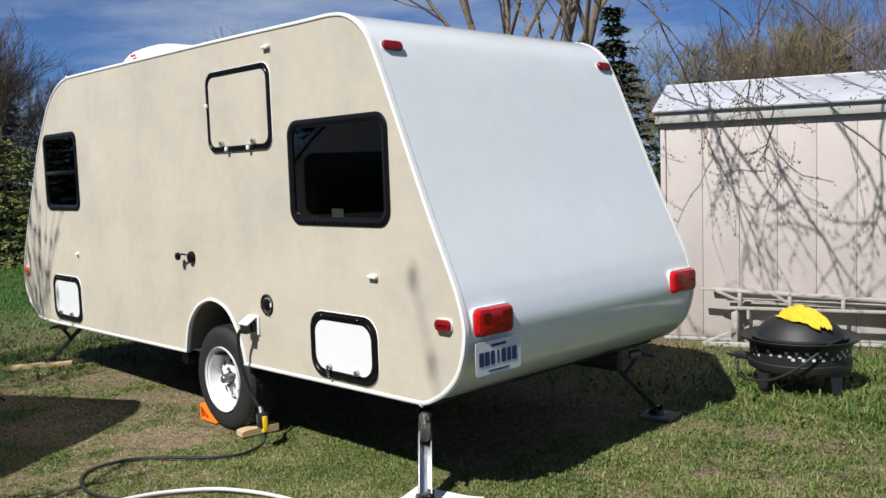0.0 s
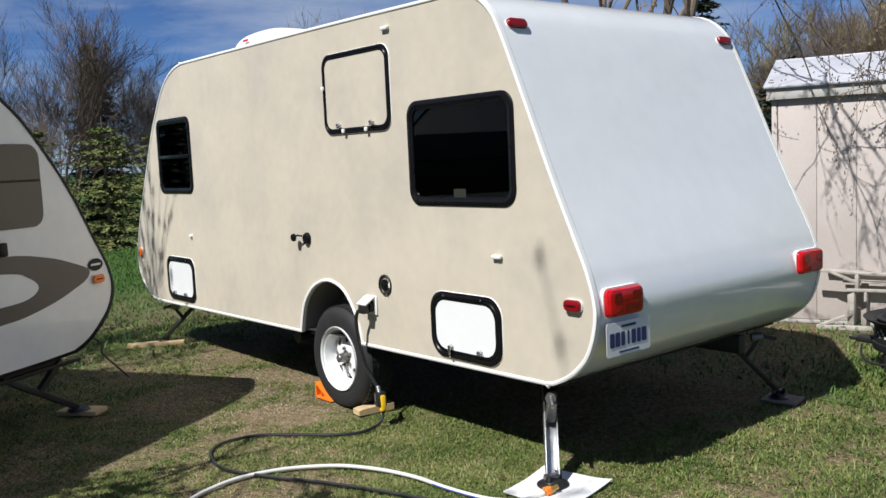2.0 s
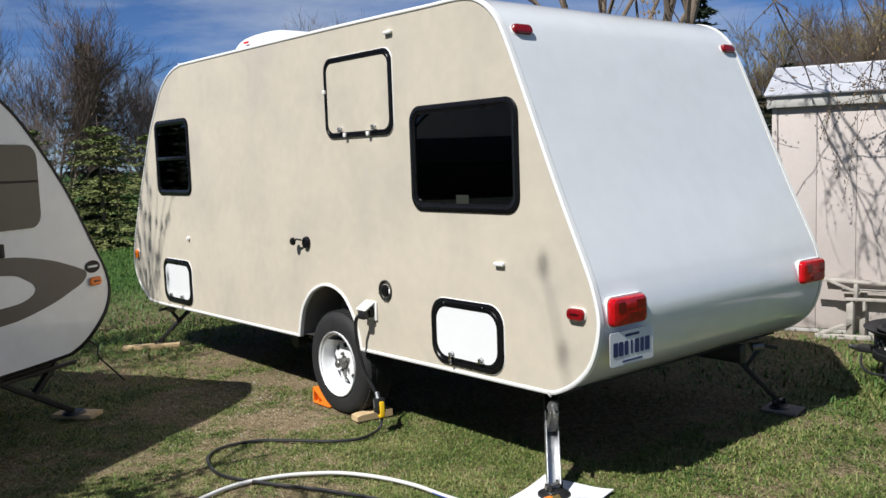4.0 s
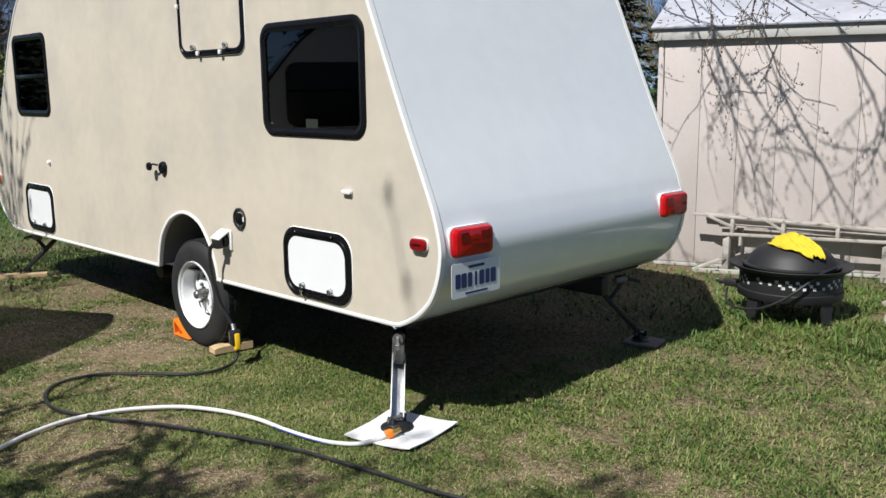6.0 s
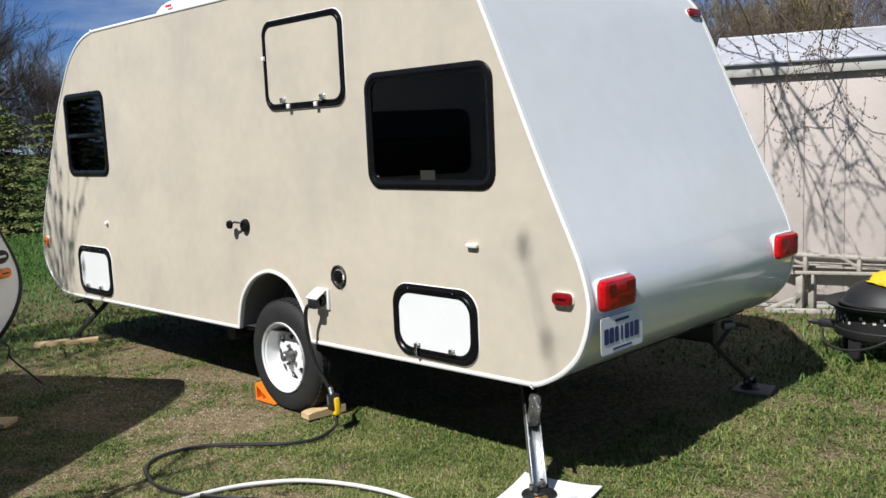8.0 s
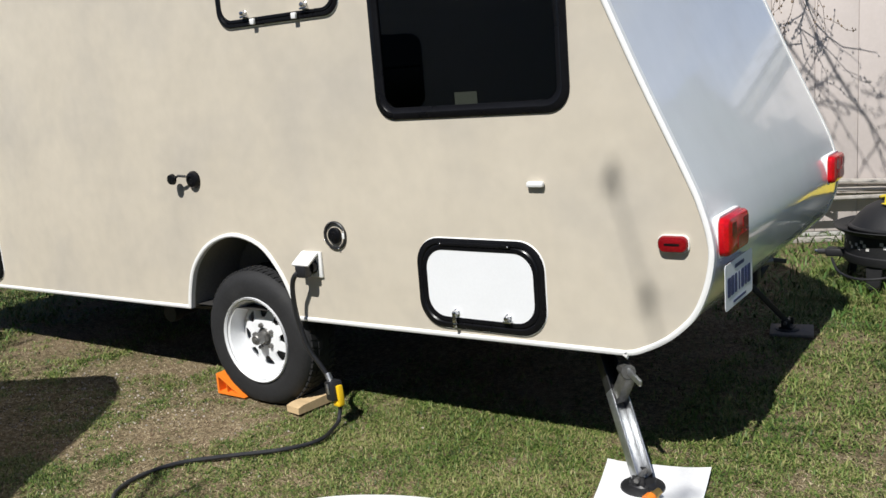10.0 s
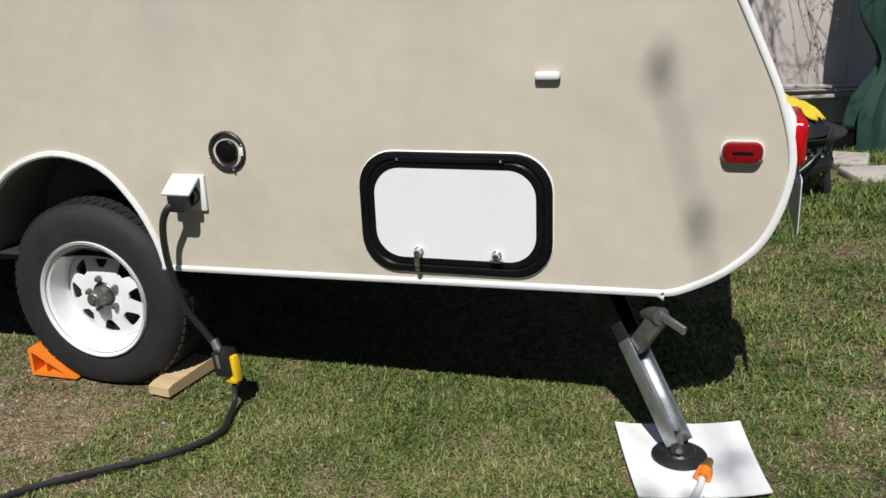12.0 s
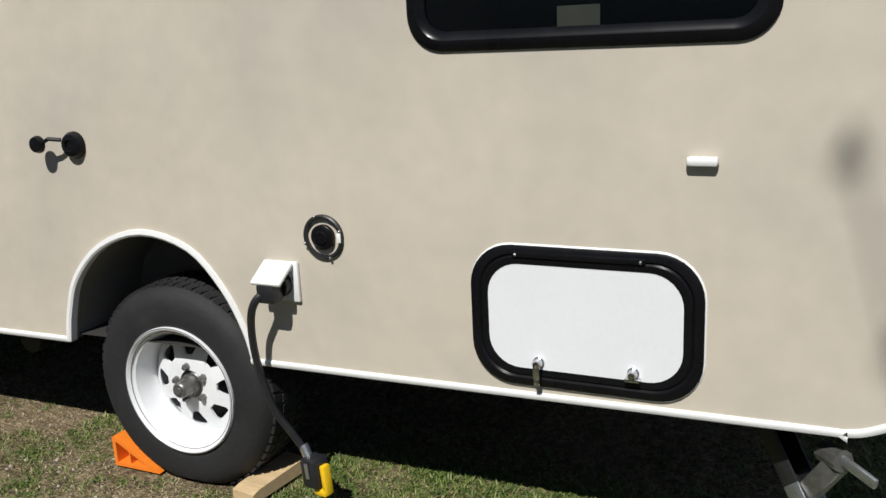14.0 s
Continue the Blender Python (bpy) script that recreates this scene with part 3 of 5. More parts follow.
def wheel(parent, y, face):
    """White spoke rim with a black tyre; face: -1 when it looks towards -y."""
    m = Matrix.Translation((-0.063, y, 0.306)) @ (FLANK if face < 0 else FLANK @ pose(0, 0, 0, 0, 180, 0))
    ty = [(0.205, -0.012), (0.207, 0.002), (0.216, 0.006), (0.238, 0.008), (0.27, 0.009), (0.296, 0.004), (0.314, -0.008), (0.324, -0.022), (0.3305, -0.035), (0.334, -0.075),
          (0.335, -0.10), (0.334, -0.13), (0.3305, -0.17), (0.32, -0.19), (0.29, -0.205), (0.24, -0.205), (0.205, -0.195)]
    rim = Shape().lathe([(0.206, 0.0), (0.206, 0.010), (0.200, 0.012), (0.195, 0.006), (0.188, -0.004), (0.181, -0.008), (0.176, -0.028), (0.171, -0.045), (0.167, -0.090), (0.160, -0.098), (0.160, -0.15), (0.206, -0.17)], 72, m)
    w = part("wheel", rim, RIM_WHITE, parent, "white spoked steel wheel with a worn black tyre")
    carcass = Shape().lathe(ty, 72, m, close=True)
    carcass.v = [(a, b, max(c, 0.0)) for a, b, c in carcass.v]
    tyre = part("tyre", carcass, BLACK_RUBBER, w, "black treaded rubber tyre")
    tread = Shape()
    for k in range(60):
        a = math.tau * k / 60
        for lo, hi, sk in ((-0.055, -0.024, 0.02), (-0.092, -0.062, -0.02), (-0.130, -0.099, 0.02), (-0.168, -0.137, -0.02)):
            q = m @ pose(0, 0, 0, 0, 0, math.degrees(a))
            z0, z1, r0 = lo, hi, 0.3335
            da = 0.036
            r1 = r0 + (0.0035 if lo < -0.06 and hi > -0.16 else 0.001)
            pts = []
            for r in (r0 - 0.012, r1):
                for aa, zz in ((-da, z0), (da, z0), (da + sk, z1), (-da + sk, z1)):
                    pts.append((r * math.cos(aa), r * math.sin(aa), zz))
            tread.add(pts, [(4, 5, 6, 7), (0, 1, 5, 4), (1, 2, 6, 5), (2, 3, 7, 6), (3, 0, 4, 7)], q)
    tread.v = [(a, b, max(c, -0.003)) for a, b, c in tread.v]
    tagged(part("tread", tread, BLACK_RUBBER, w, smooth=False), kind="stuff")
    for r, zz in ((0.2035, 0.0114), (0.1915, 0.0010)):
        part("pinstripe", Shape().lathe([(r - 0.0012, zz), (r - 0.0012, zz + 0.0012), (r + 0.0012, zz + 0.0012), (r + 0.0012, zz)], 72, m), GREY_IRON, w)
    # spoke disc with eight openings
    disc = Shape()
    n = 8
    rings = [(0.166, -0.088), (0.152, -0.080), (0.141, -0.074), (0.132, -0.070), (0.112, -0.063), (0.095, -0.058), (0.074, -0.055), (0.044, -0.055)]
    half = {2: 0.46, 3: 0.56, 4: 0.47, 5: 0.28}
    seg = 10
    verts, faces = [], []
    R, step = len(rings), math.tau / n
    for k in range(n):
        for s in range(seg):
            for i, (r, z) in enumerate(rings):
                hw = half.get(i, 0.5) * step / 2
                if s == 0:
                    a = -step / 2
                elif s == 9:
                    a = step / 2 - (step - 2 * hw) * 0.18
                else:
                    a = (-1 + 2 * (s - 1) / 7) * hw
                a += k * step
                verts.append((r * math.cos(a), r * math.sin(a), z))
    for k in range(n * seg):
        for i in range(R - 1):
            if i in (2, 3, 4) and 1 <= k % seg <= 7:
                continue
            k2 = (k + 1) % (n * seg)
            faces.append((k * R + i, k2 * R + i, k2 * R + i + 1, k * R + i + 1))
    disc.add(verts, faces, m)
    back = [(x, yy, z - 0.006) for x, yy, z in verts]
    disc.add(back, faces, m)
    part("spoke_disc", disc, RIM_WHITE, w)
    part("brake_drum", Shape().lathe([(0.001, -0.115), (0.145, -0.115), (0.150, -0.125), (0.150, -0.17)], 32, m), BLACK_METAL, w)
    part("hub", Shape().lathe([(0.001, 0.012), (0.010, 0.012), (0.012, 0.006), (0.021, 0.007), (0.025, 0.002), (0.026, -0.028), (0.028, -0.032), (0.033, -0.034), (0.034, -0.058), (0.06, -0.080)], 24, m), GREY_IRON, w, "greased iron bearing cap")
    for k in range(5):
        a = math.tau * k / 5 + 0.5
        part("lug_nut", Shape().lathe([(0.001, -0.036), (0.007, -0.037), (0.0105, -0.042), (0.0105, -0.052), (0.014, -0.056)], 6, m @ Matrix.Translation((0.057 * math.cos(a), 0.057 * math.sin(a), 0))), GREY_IRON, w)


def trailer():
    t = thing("travel_trailer", "beige and white travel trailer parked on grass on stabiliser legs", "trailer", (0, 0, 0))
    # flank with its wheel arch; the bottom run is split at the arch
    i_cut = [i for i, (x, z) in enumerate(OUTLINE) if z < 0.47 and -0.55 < x < 0.40]
    before, after = OUTLINE[: min(i_cut)], OUTLINE[max(i_cut) + 1:]
    loop = before + ARCH + after
    holes = [rounded(b[0] + 0.03, b[1] + 0.03, b[2] - 0.03, b[3] - 0.03, 0.05, 5) for b in (REAR_WINDOW, FRONT_WINDOW)]
    filled([loop] + holes, 0.0, BEIGE, "side_panel", t, "beige painted aluminium side")
    far_hole = rounded(-1.48, 1.49, -1.20, 1.93, 0.04, 5)
    filled([OUTLINE, far_hole], WIDE, BEIGE, "side_panel", t)
    g = part("pane", Shape().box(-1.49, WIDE - 0.02, 1.48, -1.19, WIDE - 0.014, 1.94), GLASS, t, "tinted pane")
    g.visible_shadow = False
    # the wrap-round skin
    n = len(OUTLINE)
    sh = Shape()
    cols = [0.002, 0.03, WIDE * 0.33, WIDE * 0.66, WIDE - 0.03, WIDE - 0.002]
    def skin(points):
        s = Shape()
        c = len(cols)
        s.add([(x, y, z) for x, z in points for y in cols], [(i * c + j, (i + 1) * c + j, (i + 1) * c + j + 1, i * c + j + 1) for i in range(len(points) - 1) for j in range(c - 1)])
        return s
    first = next(i for i, (x, z) in enumerate(OUTLINE) if x > 1.80)
    part("shell", skin(OUTLINE[first:] + [OUTLINE[0]]), WHITE_SKIN, t, "glossy white rear, roof and front skin", angle=80)
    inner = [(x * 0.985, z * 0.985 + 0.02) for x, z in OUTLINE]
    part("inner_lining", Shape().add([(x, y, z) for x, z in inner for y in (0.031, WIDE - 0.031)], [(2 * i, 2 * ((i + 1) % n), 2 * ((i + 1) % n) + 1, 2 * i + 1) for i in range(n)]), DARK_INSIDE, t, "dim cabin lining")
    part("underbelly", Shape().box(-2.9, 0.012, 0.435, -0.47, WIDE - 0.01, 0.455).box(-0.47, 0.30, 0.44, 0.285, WIDE - 0.3, 0.46).box(0.285, 0.012, 0.45, 1.8, WIDE - 0.01, 0.468), UNDERBELLY, t)
    # edge mouldings
    for y0, name in ((-0.006, "edge_moulding"), (WIDE + 0.006, "edge_moulding")):
        e = Shape()
        line = [(0.244, 0.444), (0.45, 0.4465)] + [OUTLINE[(max(i_cut) + 1 + i) % n] for i in range(n - len(i_cut))] + [(-0.458, 0.4335)] if y0 < 1 else OUTLINE + OUTLINE[:1]
        k = len(line)
        pts = []
        for i, (x, z) in enumerate(line):
            ax, az = line[max(i - 1, 0)]
            bx, bz = line[min(i + 1, k - 1)]
            L = math.hypot(bx - ax, bz - az) or 1
            nx, nz = (bz - az) / L, -(bx - ax) / L
            s = -1 if y0 < 1 else 1
            for o, dy in ((-0.015, 0.0), (-0.015, 0.003), (-0.011, 0.006), (-0.003, 0.006), (0.004, 0.002), (0.004, -0.024), (-0.003, -0.024)):
                pts.append((x + nx * o, (0 if y0 < 1 else WIDE) + s * dy, z + nz * o))
        c = 7
        e.add(pts, [(i * c + j, (i + 1) * c + j, (i + 1) * c + (j + 1) % c, i * c + (j + 1) % c) for i in range(k - 1) for j in range(c)])
        part(name, e, WHITE_TRIM, t, "white edge moulding", angle=60)
    e = Shape()
    pts = []
    for i, (x, z) in enumerate(ARCH):
        ax, az = ARCH[max(i - 1, 0)]
        bx, bz = ARCH[min(i + 1, len(ARCH) - 1)]
        L = math.hypot(bx - ax, bz - az)
        nx, nz = -(bz - az) / L, (bx - ax) / L
        for o, dy in ((0.016, 0.0), (0.015, -0.006), (0.002, -0.008), (-0.004, -0.004), (-0.004, 0.02)):
            pts.append((x + nx * o, dy, z + nz * o))
    e.add(pts, [(i * 5 + j, (i + 1) * 5 + j, (i + 1) * 5 + (j + 1) % 5, i * 5 + (j + 1) % 5) for i in range(len(ARCH) - 1) for j in range(5)])
    part("arch_moulding", e, WHITE_TRIM, t)
    k = len(ARCH)
    part("wheel_well", Shape().add([(x, y, z) for x, z in ARCH for y in (0.025, 0.15, 0.30)], [(i * 3 + j, (i + 1) * 3 + j, (i + 1) * 3 + j + 1, i * 3 + j + 1) for i in range(k - 1) for j in range(2)] + [tuple(i * 3 + 2 for i in range(k))]),
         material("dusty_well_lining", (0.20, 0.19, 0.165), 0.8, spread=0.2, scale=5), t)
    # chassis
    part("frame_rail", Shape().box(-3.0, 0.32, 0.33, 1.45, 0.38, 0.435, 0.004), BLACK_METAL, t)
    part("frame_rail", Shape().box(-3.0, WIDE - 0.38, 0.33, 1.8, WIDE - 0.32, 0.435, 0.004), BLACK_METAL, t)
    part("axle", Shape().tube([(0, 0.14, 0.335), (0, WIDE - 0.14, 0.335)], 0.032, 10).beam((-0.3, 0.35, 0.36), (0.3, 0.35, 0.36), 0.045, 0.03, 0.004), BLACK_METAL, t)
    part("drain_pipe", Shape().tube([(-0.95, 0.24, 0.30), (-0.95, 0.30, 0.30), (-0.95, 0.302, 0.30), (-0.95, 1.1, 0.33)], [0.052, 0.052, 0.04, 0.04], 12), BLACK_METAL, t)
    part("valve_handle", Shape().tube([(-0.75, 0.25, 0.36), (-0.4, 0.3, 0.36)], 0.02, 8), BLACK_METAL, t)
    part("overflow_tube", Shape().tube([(-1.9, 0.20, 0.44), (-1.9, 0.20, 0.35)], 0.014, 8), WHITE_TRIM, t)
    wheel(t, 0.026, -1)
    wheel(t, WIDE - 0.026, 1)
    # openings
    window(t, REAR_WINDOW, 0.085, "upright", "black framed window with dark tinted glass")
    window(t, FRONT_WINDOW, 0.075, "level", "black framed slider window with dark glass")
    hatch(t, (0.936, 0.489, 1.491, 0.841), 0.105, 0.045, WHITE_PANEL, ((1.107, True), (1.335, False)), "white storage hatch in a black frame")
    hatch(t, (-2.66, 0.455, -2.105, 0.82), 0.09, 0.045, WHITE_PANEL, ((-2.50, False), (-2.28, False)), "white front storage hatch in a black frame")
    hatch(t, (-0.018, 1.706, 0.664, 2.180), 0.075, 0.033, BEIGE, ((0.155, False), (0.495, False)), "beige upper hatch in a black frame", screws=False)
    for x, z in ((0.205, 1.722), (0.44, 1.722), (0.0, 1.985)):
        part("clip", Shape().box(x - 0.012, -0.028, z - 0.012, x + 0.012, -0.015, z + 0.012, 0.003), WHITE_TRIM, t, "white plastic clip")
    # lights
    lamp(t, 1.965, -0.0, 0.858, 0.098, 0.052, 0.026, FLANK, RED_MID, "red side marker light")
    lamp(t, -3.23, 0.0, 0.815, 0.06, 0.075, 0.022, FLANK, AMBER_LENS, "amber front marker light")
    back = Matrix(((0, 0, 1, 0), (1, 0, 0, 0), (0, 1, 0, 0), (0, 0, 0, 1)))
    for y in (0.20, WIDE - 0.10):
        lamp(t, 2.072, 0.180 if y < 1 else WIDE - 0.137, 0.866, 0.245, 0.125, 0.05, back, RED_LENS, "rectangular red tail light with a white base", name="tail_light")
    tilt = Matrix.Rotation(radians(-25), 4, "Y")
    for y in (0.125, WIDE - 0.09):
        lamp(t, 1.524, y, 2.155, 0.125, 0.048, 0.030, tilt @ back, RED_MID, "red clearance light high on the rear")
    # number plate, hung below the lamp
    pm = Matrix.Translation((2.112, 0.190, 0.705)) @ back
    plate = part("number_plate", Shape().plate(rounded(-0.1525, -0.076, 0.1525, 0.076, 0.012, 3), pm, 0.002), PLATE, t, "white enamel plate with dark bars")
    for k, w in enumerate((0.032, 0.032, 0.026, 0.014, 0.032, 0.026, 0.034)):
        x = -0.115 + 0.037 * k
        part("ink_bar", Shape().plate(rounded(x - w / 2, -0.034, x + w / 2, 0.030, 0.006, 2), pm @ Matrix.Translation((0, 0, 0.0025)), 0.001), DARK_BAR, plate)
    part("ink_bar", Shape().plate(rounded(-0.05, 0.048, 0.05, 0.060, 0.002, 2), pm @ Matrix.Translation((0, 0, 0.0025)), 0.001), DARK_BAR, plate)
    part("ink_bar", Shape().plate(rounded(-0.07, -0.064, 0.07, -0.056, 0.002, 2), pm @ Matrix.Translation((0, 0, 0.0025)), 0.001), DARK_BAR, plate)
    part("plate_bracket", Shape().box(2.07, 0.09, 0.755, 2.111, 0.30, 0.775, 0.002), CHROME, t)
    # power inlet
    inlet = part("power_inlet", Shape().box(0.325, -0.012, 0.645, 0.435, 0.0, 0.757, 0.004), WHITE_TRIM, t, "white power inlet with its lid raised")
    part("lid", Shape().box(0.004, -0.082, 0.0, 0.098, 0.0, 0.012, 0.005, Matrix.Translation((0.326, -0.010, 0.748)) @ pose(0, 0, 0, 32)), WHITE_TRIM, inlet)
    part("socket", Shape().lathe([(0.036, 0.0), (0.036, 0.03), (0.030, 0.034), (0.001, 0.034)], 18, FLANK @ Matrix.Translation((0.38, 0.695, 0.010))), BLACK_FRAME, inlet)
    # water filler
    cap = part("water_filler", Shape().lathe([(0.060, 0.0), (0.060, 0.008), (0.056, 0.011), (0.050, 0.010), (0.048, -0.01), (0.001, -0.012)], 32, FLANK @ Matrix.Translation((0.522, 0.830, 0))), BLACK_METAL, t, "black water filler dish with a screw cap")
    part("screw_cap", Shape().lathe([(0.034, -0.01), (0.034, 0.012), (0.030, 0.015), (0.018, 0.016), (0.016, 0.020), (0.001, 0.020)], 20, FLANK @ Matrix.Translation((0.522, 0.830, 0))), BLACK_FRAME, cap)
    for a in (20, 110, 200, 290):
        part("screw", Shape().ball((0.522 + 0.057 * math.cos(radians(a)), -0.012, 0.830 + 0.057 * math.sin(radians(a))), 0.004, 8), CHROME, cap)
    part("label_tab", Shape().box(0.567, -0.014, 0.819, 0.579, -0.011, 0.844, 0.001), WHITE_TRIM, cap)
    # cable lock with its dust cap hanging open
    lock = part("cable_port", Shape().lathe([(0.040, 0.0), (0.040, 0.010), (0.033, 0.022), (0.018, 0.026), (0.016, 0.020), (0.001, 0.020)], 24, FLANK @ Matrix.Translation((-0.312, 1.062, 0))), BLACK_FRAME, t, "round black port with a hinged dust cap")
    part("dust_cap", Shape().lathe([(0.001, 0.028), (0.022, 0.026), (0.026, 0.016), (0.026, 0.010), (0.001, 0.010)], 18, FLANK @ Matrix.Translation((-0.415, 1.068, 0.03))), BLACK_FRAME, lock)
    part("strap", Shape().tube([(-0.39, -0.045, 1.075), (-0.365, -0.048, 1.085), (-0.335, -0.03, 1.08)], 0.006, 8), BLACK_FRAME, lock)
    # door clips
    for x, z in ((1.478, 1.046), (0.648, 2.254)):
        part("catch", Shape().box(x - 0.033, -0.022, z - 0.008, x + 0.033, 0.0, z + 0.012, 0.007), WHITE_TRIM, t, "white plastic door catch")
    part("knob", Shape().lathe([(0.016, 0.0), (0.016, 0.014), (0.010, 0.020), (0.001, 0.020)], 14, FLANK @ Matrix.Translation((-2.12, 1.005, 0))), WHITE_TRIM, t)
    # roof vent and aerial foot
    v = part("roof_vent", Shape().add(*dome(-1.22, 0.42, 2.362, 0.37, 0.29, 0.16)), WHITE_TRIM, t, "domed white roof vent cover")
    part("decal", Shape().box(-1.27, 0.128, 2.43, -1.20, 0.134, 2.445), RED_DECAL, v)
    part("roof_cap", Shape().add(*dome(0.05, 0.35, 2.355, 0.09, 0.08, 0.06)), WHITE_TRIM, t, "small white plumbing cap")
    # legs
    jack(t, 1.85, -0.055, 1, True)
    jack(t, 1.86, 1.89, 1, False)
    jack(t, -2.93, 0.02, -1, False, 0.41)
    return t


def dome(cx, cy, z, a, b, h):
    verts, faces, n, r = [], [], 28, 7
    for i in range(r + 1):
        f = i / r
        rad, up = math.cos(f * math.pi / 2) ** 0.6, math.sin(f * math.pi / 2)
        for k in range(n):
            t = math.tau * k / n
            c, s = math.cos(t), math.sin(t)
            e = 0.55
            verts.append((cx + a * max(rad, 0.002) * math.copysign(abs(c) ** e, c), cy + b * max(rad, 0.002) * math.copysign(abs(s) ** e, s), z + h * up))
    faces = [(i * n + k, i * n + (k + 1) % n, (i + 1) * n + (k + 1) % n, (i + 1) * n + k) for i in range(r) for k in range(n)]
    return verts, faces


trailer()


# ---- things round the trailer ----
def board(name, label, category, x0, y0, x1, y1, z0, z1, turn, at, mat, r=0.004):
    m = Matrix.Translation(at) @ pose(0, 0, 0, 0, 0, turn)
    return solo(name, Shape().box(x0, y0, z0, x1, y1, z1, r, m), mat, label, category)


def small_ground_things():
    # thin white board under the near leg, its corners a little lifted
    sh = Shape()
    c = [Vector((1.757, -0.285, 0)), Vector((2.085, -0.192, 0)), Vector((2.014, 0.170, 0)), Vector((1.660, 0.084, 0))]
    n = 8
    verts = []
    for z in (0.008, 0.013):
        for j in range(n + 1):
            for i in range(n + 1):
                u, v = i / n, j / n
                p = c[0] * (1 - u) * (1 - v) + c[1] * u * (1 - v) + c[2] * u * v + c[3] * (1 - u) * v
                lift = 0.010 * ((abs(2 * u - 1) ** 3) * (abs(2 * v - 1) ** 2)) + 0.003 * noise.noise((p.x * 7, p.y * 7, 0))
                verts.append((p.x, p.y, z + max(lift, 0)))
    k = n + 1
    faces = [(j * k + i, j * k + i + 1, (j + 1) * k + i + 1, (j + 1) * k + i) for j in range(n) for i in range(n)]
    off = k * k
    faces += [tuple(off + q for q in f) for f in faces]
    for i in range(n):
        for a, b in ((i, i + 1), (n * k + i, n * k + i + 1), (i * k, (i + 1) * k), (i * k + n, (i + 1) * k + n)):
            faces.append((a, b, off + b, off + a))
    solo("leg_pad", sh.add(verts, faces), FOAM, "thin white board under a trailer leg", "board")
    board("leg_pad", "grey weathered board under the far trailer leg", "board", -0.105, -0.095, 0.105, 0.095, 0, 0.016, 12, (1.88, 1.90, 0.0), material("damp_grey_wood", (0.20, 0.17, 0.14), 0.8, spread=0.25, scale=7, fine=50))
    board("lumber_block", "pale lumber offcut under a trailer leg", "lumber", -0.24, -0.045, 0.24, 0.045, 0, 0.038, 62, (-2.945, -0.045, 0.0), LUMBER)
    board("lumber_block", "yellowish board under the neighbouring trailer's leg", "lumber", -0.14, -0.07, 0.14, 0.07, 0, 0.03, 40, (-1.22, -1.22, 0.0), LUMBER)
    # wooden wedge behind the tyre
    wm = Matrix.Translation((0.215, -0.027, 0.0)) @ pose(0, 0, 0, 0, 0, 82)
    solo("wood_wedge", Shape().add([(0, 0, 0), (0.24, 0, 0), (0.24, 0.085, 0), (0, 0.085, 0), (0, 0, 0.030), (0.03, 0, 0.037), (0.24, 0, 0.044), (0.24, 0.085, 0.044), (0.03, 0.085, 0.037), (0, 0.085, 0.030)],
         [(0, 3, 2, 1), (0, 1, 6, 5, 4), (3, 9, 8, 7, 2), (1, 2, 7, 6), (0, 4, 9, 3), (4, 5, 8, 9), (5, 6, 7, 8)], wm), LUMBER, "pale cut wood wedge behind the tyre", "wedge", smooth=False)
    # hollow orange wheel chock
    ch = thing("wheel_chock", "bright orange hollow plastic wheel chock", "wheel chock", (-0.24, 0.02, 0))
    tri = [(-0.378, 0.0), (-0.193, 0.0), (-0.208, 0.012), (-0.368, 0.105), (-0.378, 0.10)]
    inn = [(-0.365, 0.012), (-0.235, 0.012), (-0.243, 0.018), (-0.361, 0.085), (-0.365, 0.083)]
    body = Shape().ring(tri, inn, FLANK @ Matrix.Translation((0, 0, -0.135)), [(0, 0), (0, 0.11), (1, 0.11), (1, 0)])
    part("wedge_body", body, ORANGE, ch, smooth=False)
    part("web", Shape().plate(tri, FLANK @ Matrix.Translation((0, 0, -0.085)), 0.004), ORANGE, ch, smooth=False)
    part("rib", Shape().box(-0.318, 0.030, 0.010, -0.313, 0.085, 0.066), ORANGE, ch, smooth=False)
    # shore power cord
    cord = thing("power_cord", "black power cord from the trailer inlet across the lawn", "power cord", (0.4, 0, 0))
    path = smooth_line([(0.375, -0.055, 0.69), (0.345, -0.085, 0.665), (0.318, -0.08, 0.60), (0.312, -0.065, 0.48), (0.335, -0.045, 0.34), (0.372, -0.02, 0.255), (0.398, -0.005, 0.20)], 6)
    part("inlet_cable", Shape().tube(path, 0.011, 10), CABLE, cord)
    part("inlet_plug", Shape().box(0.345, -0.085, 0.655, 0.405, -0.035, 0.715, 0.012), CABLE, cord)
    part("steel_collar", Shape().tube([(0.395, -0.005, 0.215), (0.410, -0.008, 0.185)], 0.014, 10), STEEL, cord)
    pm = Matrix.Translation((0.442, -0.022, 0.150)) @ pose(0, 0, 0, 0, -6, -14) @ Matrix.Scale(0.88, 4)
    part("adapter", Shape().box(-0.036, -0.035, -0.05, 0.032, 0.035, 0.05, 0.013, pm).box(-0.012, -0.037, 0.01, 0.012, -0.034, 0.05, 0.001, pm), CABLE, cord, "black adapter plug")
    part("grip_tab", Shape().box(-0.008, -0.0385, -0.012, 0.008, -0.036, 0.04, 0.001, pm), STEEL, cord)
    part("plug_handle", Shape().box(0.034, -0.016, -0.072, 0.056, 0.016, 0.030, 0.007, pm).box(-0.004, -0.018, -0.078, 0.048, 0.018, -0.052, 0.007, pm), YELLOW_PLUG, cord, "yellow plug with a pull handle")
